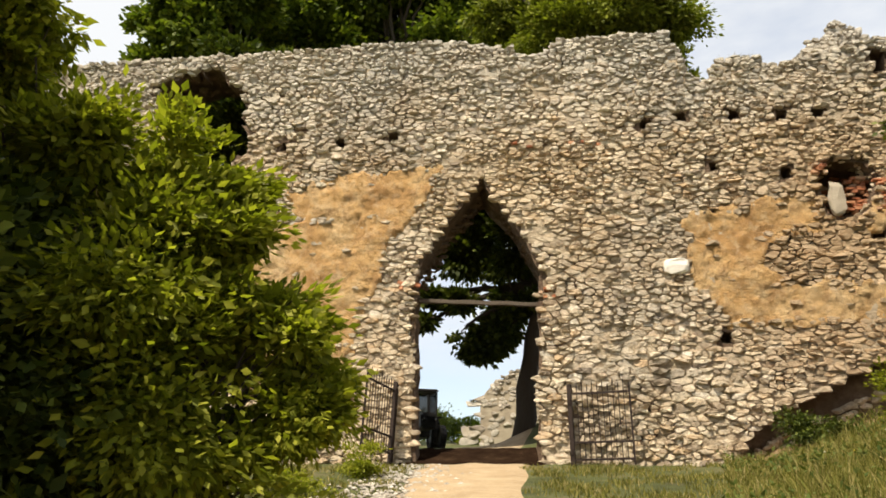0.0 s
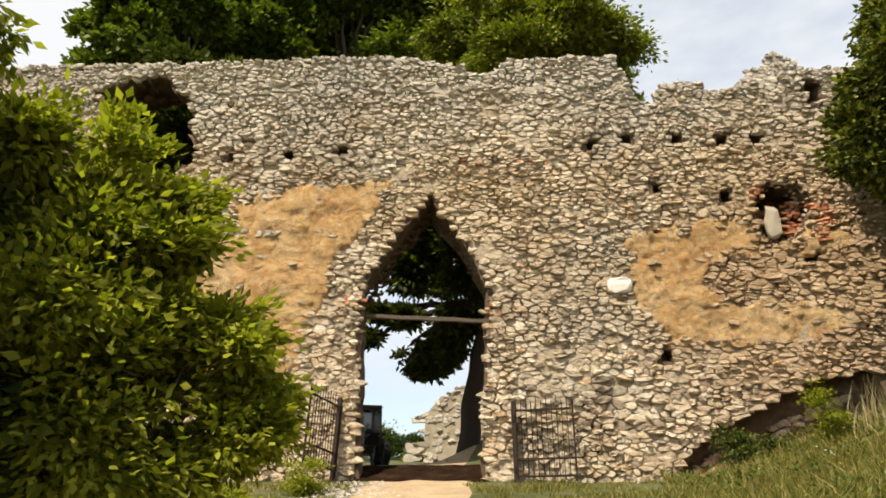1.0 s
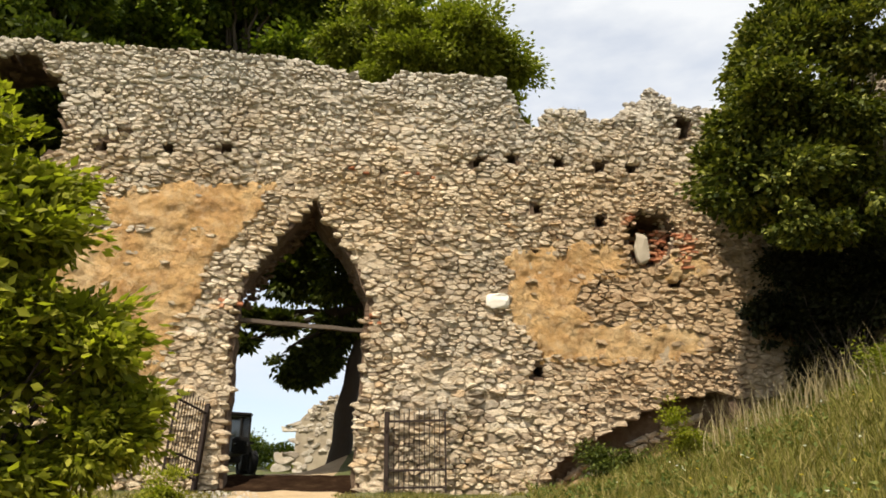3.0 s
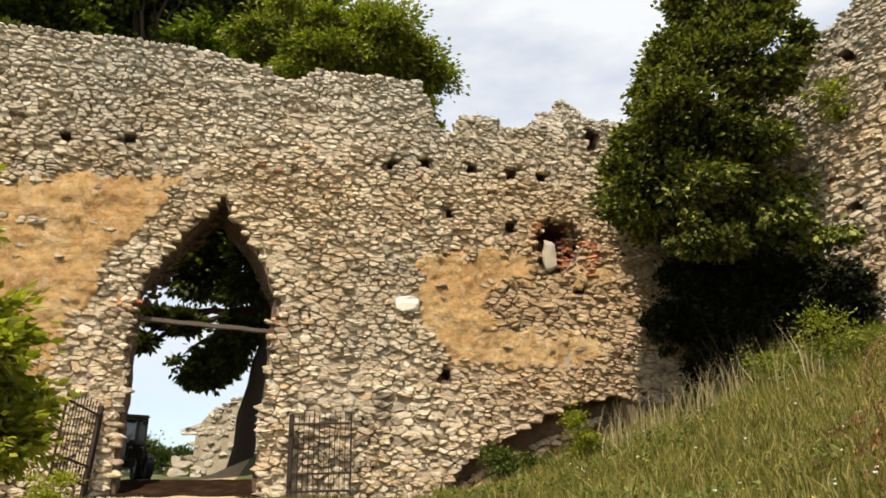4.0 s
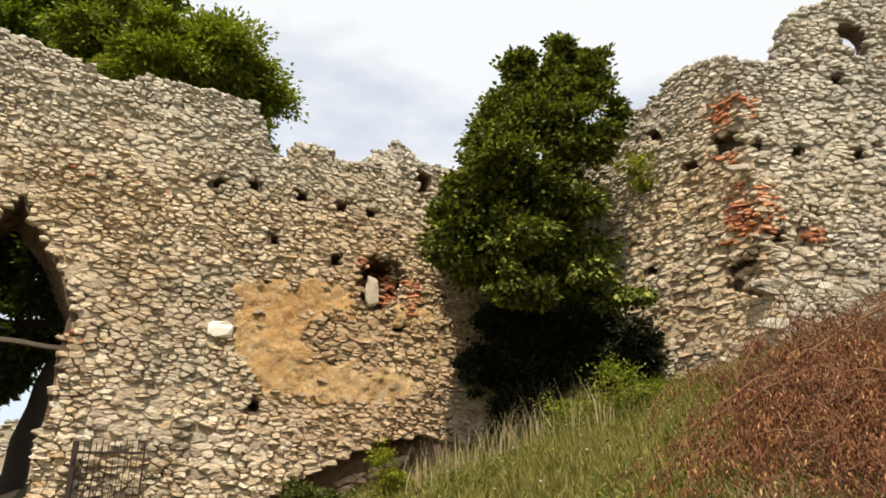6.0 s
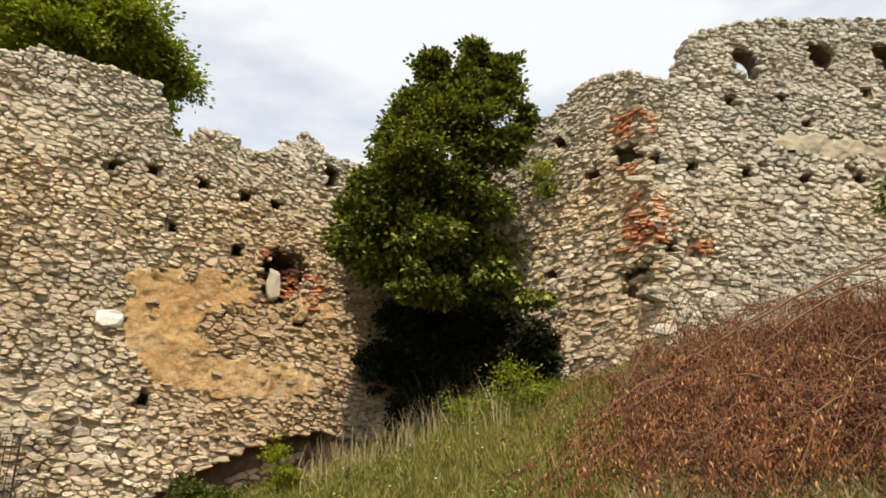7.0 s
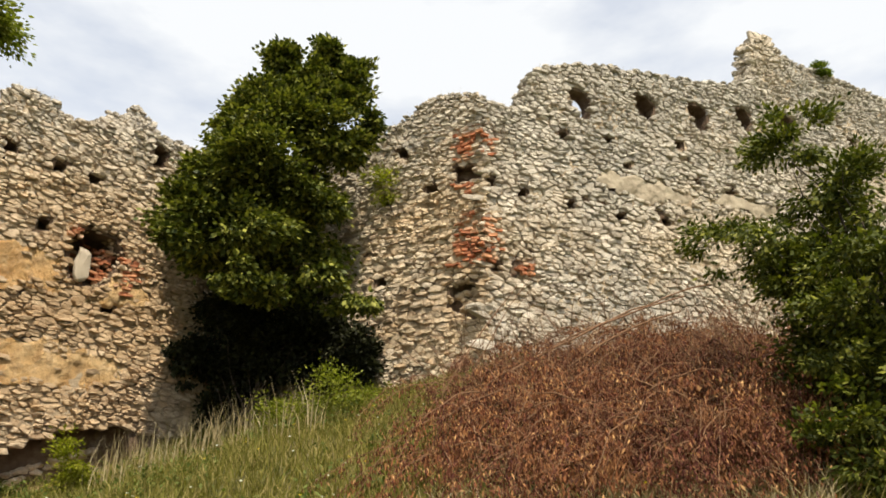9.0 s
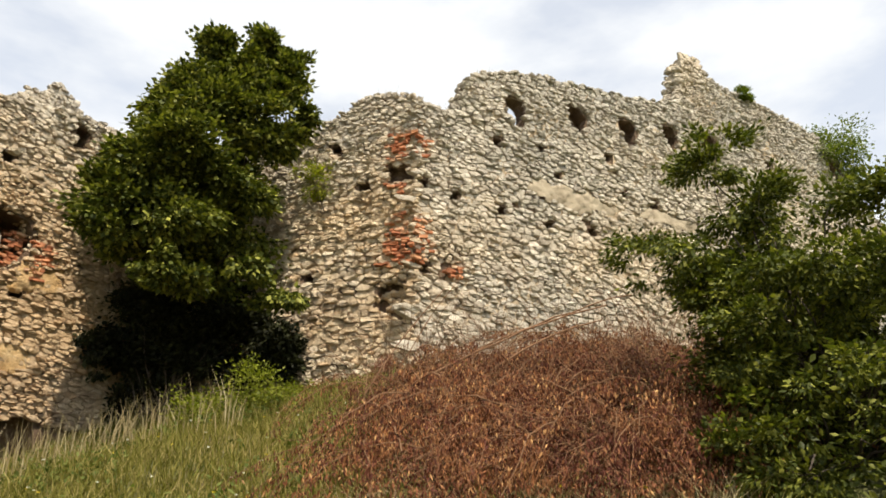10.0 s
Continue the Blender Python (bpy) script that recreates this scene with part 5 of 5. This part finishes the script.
def build_gate():
    p, q = GATE.world(0.82, 0.30, 0), GATE.world(-3.65, 0.25, 0)
    build_gate_leaf(Matrix.Translation((p.x, p.y, 2.06)) @ pose(0, 0, 0, 0, -1.0, 19 - 13), "open rusted iron barred gate leaf beside the gateway")
    build_gate_leaf(Matrix.Translation((q.x, q.y, 2.2)) @ pose(0, 0, 0, 0, -7, 19 + 180 + 72), "half-swung rusted iron barred gate leaf beside the track")
    bm = bmesh.new()
    box(bm, (-3.35, -0.5, -0.055), (0.35, -0.36, 0.055), 0.012)
    bmesh.ops.subdivide_edges(bm, edges=[e for e in bm.edges if e.calc_length() > 2], cuts=14)
    for v in bm.verts:
        v.co += noise.noise_vector(v.co * 2.1) * 0.018
        v.co.z += 6.26 - 0.055 * (v.co.x + 1.5)
    ob = part("timber_beam", bm, OLDWOOD, None)
    ob.matrix_basis = GATE.matrix()
    tagged(ob, "weathered grey timber beam spanning the gateway", "beam")


def wheel(parent, c, r, w):
    bm = bmesh.new()
    n = 28
    prof = [(-w / 2, r * 0.62), (-w / 2, r * 0.92), (-w * 0.38, r), (w * 0.38, r), (w / 2, r * 0.92), (w / 2, r * 0.62)]
    rings = [[bm.verts.new((c[0] + x, c[1] + q * math.cos(2 * math.pi * k / n), c[2] + q * math.sin(2 * math.pi * k / n))) for k in range(n)] for x, q in prof]
    for a, b in zip(rings, rings[1:] + rings[:1]):
        for k in range(n):
            bm.faces.new((a[k], a[(k + 1) % n], b[(k + 1) % n], b[k]))
    for k in range(n):
        g = 2 * math.pi * k / n
        box(bm, (-w * 0.46, -0.025, r * 0.97), (w * 0.46, 0.025, r * 1.05), 0, Matrix.Translation(c) @ Matrix.Rotation(g, 4, "X") @ Matrix.Rotation(0.4 if k % 2 else -0.4, 4, "Z"))
    wh = part("tyre", bm, RUBBER, parent)
    bm = bmesh.new()
    bmesh.ops.create_cone(bm, cap_ends=True, segments=24, radius1=r * 0.62, radius2=r * 0.5, depth=w * 0.7, matrix=Matrix.Translation(c) @ Matrix.Rotation(math.pi / 2, 4, "Y"))
    part("rim", bm, DARKPAINT, wh)


def build_tractor():
    ob = new("tractor")
    g = foot(-27.9, 33.5)
    ob.matrix_basis = Matrix.Translation(g) @ Matrix.Rotation(radians(27.6 + 12), 4, "Z")
    tagged(ob, "dark parked farm tractor with a boxy cab", "tractor")
    bm = bmesh.new()
    box(bm, (-0.34, -2.0, 0.75), (0.34, -0.3, 1.42), 0.08)
    part("hood", bm, DARKPAINT, ob)
    bm = bmesh.new()
    box(bm, (-0.28, -2.03, 0.8), (0.28, -1.99, 1.35), 0.01)
    for i in range(6):
        box(bm, (-0.26, -2.06, 0.85 + i * 0.08), (0.26, -2.025, 0.88 + i * 0.08))
    part("grille", bm, RUBBER, ob)
    bm = bmesh.new()
    box(bm, (-0.42, -0.4, 0.5), (0.42, 1.3, 0.95), 0.04)
    part("chassis", bm, DARKPAINT, ob)
    for x in (-0.7, 0.7):
        for y in (-0.3, 1.15):
            bm = bmesh.new()
            box(bm, (x - 0.04, y - 0.04, 0.9), (x + 0.04, y + 0.04, 2.42), 0.01)
            part("cab_pillar", bm, DARKPAINT, ob)
        bm = bmesh.new()
        box(bm, (x * 0.98 - 0.01, -0.25, 1.25), (x * 0.98 + 0.01, 1.1, 2.38))
        part("side_window", bm, GLASS, ob)
        bm = bmesh.new()
        box(bm, (x * 1.15 - 0.25, 0.1, 1.35), (x * 1.15 + 0.25, 1.6, 1.45), 0.03)
        part("mudguard", bm, DARKPAINT, ob)
        wheel(ob, (x * 1.17, 0.85, 0.72), 0.72, 0.36)
        wheel(ob, (x * 0.93, -1.55, 0.46), 0.46, 0.24)
        bm = bmesh.new()
        bmesh.ops.create_uvsphere(bm, u_segments=12, v_segments=8, radius=0.08, matrix=pose(x * 0.3, -2.05, 1.12))
        part("headlight", bm, GLASS, ob)
    bm = bmesh.new()
    box(bm, (-0.66, -0.31, 1.35), (0.66, -0.29, 2.38))
    part("windscreen", bm, GLASS, ob)
    bm = bmesh.new()
    box(bm, (-0.78, -0.45, 2.42), (0.78, 1.3, 2.58), 0.06)
    part("cab_roof", bm, DARKPAINT, ob)
    bm = bmesh.new()
    rod(bm, (0.25, -0.6, 1.4), (0.25, -0.6, 2.3), 0.04, 10)
    part("exhaust_pipe", bm, RUBBER, ob)


DARKPAINT = plain_material("dark_vehicle_paint", (0.018, 0.015, 0.013), 0.5)
RUBBER = plain_material("black_rubber", (0.014, 0.014, 0.014), 0.85)
GLASS = Nodes("cab_glass", 0.06).mat
GLASS.node_tree.nodes["Principled BSDF"].inputs["Transmission Weight"].default_value = 0.9
GLASS.node_tree.nodes["Principled BSDF"].inputs["Base Color"].default_value = (0.12, 0.12, 0.12, 1)


# ---- small things ----
STONE_SHAPES = []


def stone_shape(i):
    if not STONE_SHAPES:
        for k in range(6):
            bm = bmesh.new()
            bmesh.ops.create_icosphere(bm, subdivisions=2, radius=1)
            for v in bm.verts:
                c = v.co * (1 + 0.35 * noise.noise(v.co * 1.3 + Vector((k * 7, 0, 0))))
                v.co = Vector((c.x * 1.25, c.y, c.z * 0.62))
            me = bpy.data.meshes.new("fallen_stone")
            bm.to_mesh(me)
            bm.free()
            me.materials.append(STONE)
            STONE_SHAPES.append(me)
    return STONE_SHAPES[i % 6]


def build_small_stones():
    rnd = random.Random(510)
    for i in range(46):
        u = rnd.uniform(3.6, 10.5)
        w = rnd.uniform(0.15, 1.1)
        p = GATE.world(u, w, 0)
        r = rnd.uniform(0.07, 0.24)
        ob = new("fallen_stone", stone_shape(i))
        ob.matrix_basis = Matrix.Translation((p.x, p.y, float(ground_z(p.x, p.y)) + r * 0.3)) @ pose(0, 0, 0, rnd.uniform(-20, 20), rnd.uniform(-20, 20), rnd.uniform(0, 360)) @ Matrix.Scale(r, 4)
        tagged(ob, "fallen grey rubble stone lying below the wall", "stone", "fallen stones")
    vs, fs, o = [], [], 0
    for i in range(900):
        s = rnd.uniform(9.5, 18.7)
        u = rnd.triangular(-4.0, -1.6, -3.0) + 0.5 * (17 - s) / 17 + rnd.gauss(0, 0.15)
        p = GATE.d * u + N_A * s
        r = rnd.uniform(0.015, 0.07)
        c = Vector((p.x, p.y, float(ground_z(p.x, p.y)) + r * 0.35))
        ring = [Vector((math.cos(g) * r * rnd.uniform(0.8, 1.4), math.sin(g) * r * rnd.uniform(0.7, 1.1), rnd.uniform(-0.2, 0.2) * r)) + c for g in (0, 1.05, 2.1, 3.1, 4.2, 5.2)]
        vs += ring + [c + Vector((0, 0, r * 0.6)), c - Vector((0, 0, r * 0.6))]
        for k in range(6):
            j = (k + 1) % 6
            fs += [(o + k, o + j, o + 6), (o + j, o + k, o + 7)]
        o += 8
    tagged(hang("gravel", raw_mesh("gravel", vs, fs, PALE)), "loose pale gravel along the track's edge", "gravel", kind="stuff")


def build_wall_details(gate_wall):
    chunk("pale_block", (3.65, 0.05, 7.0), (0.34, 0.11, 0.21), 3, WHITESTONE, gate_wall, "large chalk-white block")
    chunk("standing_slab", (7.84, 0.0, 8.7), (0.2, 0.1, 0.46), 5, WHITESTONE2, gate_wall, "upright pale stone slab in the niche")


def white_stone(name, c):
    m = Nodes(name, 0.9)
    return m.done(m.mix(m.noise(5, 5), tuple(x * 0.75 for x in c), c), m.noise(16, 6), 0.6, 0.03)


WHITESTONE, WHITESTONE2 = white_stone("chalk_stone", (0.78, 0.72, 0.62)), white_stone("pale_slab", (0.46, 0.39, 0.295))


def build_small_plants():
    def clump(name, az, r, el, rad, n, leaf, mat, seed, label, cat="shrub", wide=0.5, high=None):
        f = foot(az, r)
        c = at(az, el, r)
        plant(name, f if el < 20 else c - Vector((0, 0, rad)), [(c, (rad, rad, high or rad * 0.8)), (c + Vector((rad * 0.6, 0, -rad * 0.3)), (rad * 0.6,) * 3)], n, 40, rad * 0.22, leaf, mat, seed, label, cat, 0.02, 2, wide, 0.4)
    clump("nettle_clump", 23.2, 16.4, 11.0, 0.9, 130, 0.085, LEAF_LIME, 601, "fresh green nettles at the foot of the bank wall", "weed")
    clump("nettle_clump", 20.2, 16.4, 9.6, 0.8, 90, 0.085, LEAF_LIME, 602, "fresh green nettles at the foot of the bank wall", "weed")
    clump("small_shrub", 4.9, 17.4, 5.2, 0.42, 80, 0.08, LEAF_BUSH, 603, "small green shrub below the gate wall", high=0.62)
    clump("small_shrub", -0.9, 18.2, 4.0, 0.5, 90, 0.08, LEAF_DARK, 604, "small dark shrub in the hollow under the wall")
    clump("small_shrub", 0.6, 18.4, 3.6, 0.35, 50, 0.08, LEAF_DARK, 605, "small dark shrub in the hollow under the wall")
    clump("crest_shrub", 68.0, 32.2, 27.0, 1.3, 160, 0.14, LEAF_TREE, 606, "green shrub rooted on the wall's broken crest")
    clump("crest_shrub", 62.4, 27.8, 31.9, 0.38, 40, 0.12, LEAF_TREE, 607, "small green shrub on the wall's broken crest")
    clump("wall_shrub", 26.7, 19.45, 27.2, 0.75, 45, 0.10, LEAF_BUSH, 608, "sparse shrub growing out of the flank wall")
    clump("verge_weeds", -32.5, 16.5, 1.6, 0.6, 60, 0.08, LEAF_BUSH, 609, "low green weeds beside the gateway", "weed", high=0.3)
    clump("verge_weeds", -37.5, 14.0, 0.2, 0.9, 90, 0.08, LEAF_BUSH, 610, "low green weeds beside the gateway", "weed", high=0.4)
    # crest grasses
    rng = np.random.default_rng(620)
    for wall_line, knots, spans, seed in ((GATE, CREST_A, [(-14.5, -11.5), (0.9, 3.8), (5.2, 6.5)], 1), (FLANK, CREST_B, [(5.0, 6.4), (7, 8.4)], 2), (RANGE, CREST_C, [(0.2, 1.4), (2, 6), (13, 19)], 3)):
        def where(g, count, wall_line=wall_line, knots=knots, spans=spans):
            pts = []
            for i in range(count):
                a, b = spans[i % len(spans)]
                u = g.uniform(a, b)
                pts.append(wall_line.world(u, -g.uniform(0.05, 0.6), profile(knots, u) - 0.1))
            return np.array(pts)
        blades("crest_grass", 420, where, 0.28, STRAW, 630 + seed, "thin dry grass on the broken wall crest", "dry grass", 0.3, 0.008)
    # far shrubs beyond the yard
    for k, (az, r, el, rad) in enumerate([(-25.2, 52, 4.4, 1.6), (-24.2, 48, 3.6, 1.2), (-26.5, 60, 4.2, 2.2), (-23.6, 45, 2.9, 0.9), (-28.5, 60, 4.0, 2.4), (-30, 62, 4.0, 2.4), (-31.5, 60, 4, 2.4)]):
        plant("yard_shrub", foot(az, r), [ball(az, el, r, rad, rad * 1.1), ball(az + 0.8, el - 0.8, r, rad * 0.8)], 70, 40, 0.35, 0.24, LEAF_LIME if k % 2 else LEAF_TREE, 640 + k, "green shrub beyond the castle yard", "shrub", 0.06, 2, 0.55, 0.4, group="shrubs beyond the yard")


build_wall_details(build_gate_wall())
build_flank_wall()
build_range_wall()
build_plants()
build_brush()
def clumped(x, y, rng):
    v = np.sin(x * 1.1 + 1.5 * np.sin(y * 0.9)) + np.sin(y * 1.4 + 1.2 * np.sin(x * 0.8)) + 0.6 * np.sin(x * 3.7 + y * 2.9)
    return rng.random(len(x)) < 0.25 + 0.3 * v


def build_weeds():
    """Broad-leaved weeds and a few flower heads among the grass."""
    rng = np.random.default_rng(451)
    base = fan(-6, 60, 6.5, 20, clumped)(rng, 2600)
    k = np.repeat(np.arange(len(base)), 16)
    off = rng.normal(size=(len(k), 3)) * np.array([0.09, 0.09, 0.0])
    off[:, 2] = rng.uniform(0.05, 0.42, len(k))
    way = rng.normal(size=off.shape) + np.array([0, 0, 0.25])
    tagged(hang("weeds", leaves_mesh("weeds", base[k] + off, way, rng.uniform(0.04, 0.12, len(k)), WEED, rng, 0.5)), "mixed broad-leaved weeds among the bank grass", "weed", kind="stuff")
    for count, mat, label, seed in ((70, PETAL_WHITE, "scattered small white meadow flowers in the grass", 1), (60, PETAL_YELLOW, "scattered small yellow meadow flowers in the grass", 2)):
        g = np.random.default_rng(460 + seed)
        p = fan(0, 52, 7.5, 15)(g, count)
        p[:, 2] += g.uniform(0.3, 0.5, len(p))
        k = np.repeat(np.arange(len(p)), 9)
        way = g.normal(size=(len(k), 3)) * np.array([1, 1, 0.35]) + np.array([0, 0, 0.3])
        tagged(hang("meadow_flowers", leaves_mesh("meadow_flowers", p[k], way, g.uniform(0.018, 0.034, len(k)), mat, g, 0.6)), label, "flower", kind="stuff")


WEED = leaf_material("weed_leaf", [(0.0, (0.06, 0.085, 0.018)), (0.5, (0.11, 0.14, 0.03)), (1.0, (0.19, 0.21, 0.06))], 0.3, 0.7)
PETAL_WHITE = leaf_material("white_petal", [(0.0, (0.7, 0.7, 0.66)), (1.0, (0.8, 0.8, 0.76))], 0.3, 0.7)
PETAL_YELLOW = leaf_material("yellow_petal", [(0.0, (0.65, 0.5, 0.05)), (1.0, (0.75, 0.62, 0.1))], 0.3, 0.7)

build_weeds()
blades("bank_grass", 95000, fan(-6, 62, 6.5, 22), 0.25, GRASS, 401, "long green grass growing on the steep bank", "grass")
blades("long_grass", 52000, fan(-2, 60, 6.5, 21, clumped), 0.5, GRASS, 404, "longer tussocks of green grass on the bank", "grass", 0.4, 0.008)
blades("foot_straw", 4200, fan(29, 58, 7.0, 8.6), 0.42, STRAW, 405, "yellowed grass along the foot of the brush heap", "dry grass", 0.5, 0.007)
blades("tall_stalks", 1500, fan(6, 22, 14.5, 20, tufts), 1.05, STRAW, 402, "tall dry straw-coloured stalks in the grass", "dry grass", 0.22, 0.008)
blades("verge_grass", 50000, fan(-48, -4, 9, 19.5, tufts), 0.11, GRASS, 403, "short tufted grass beside the track", "grass")
build_ruins()
build_gate()
build_tractor()
build_small_stones()
build_small_plants()
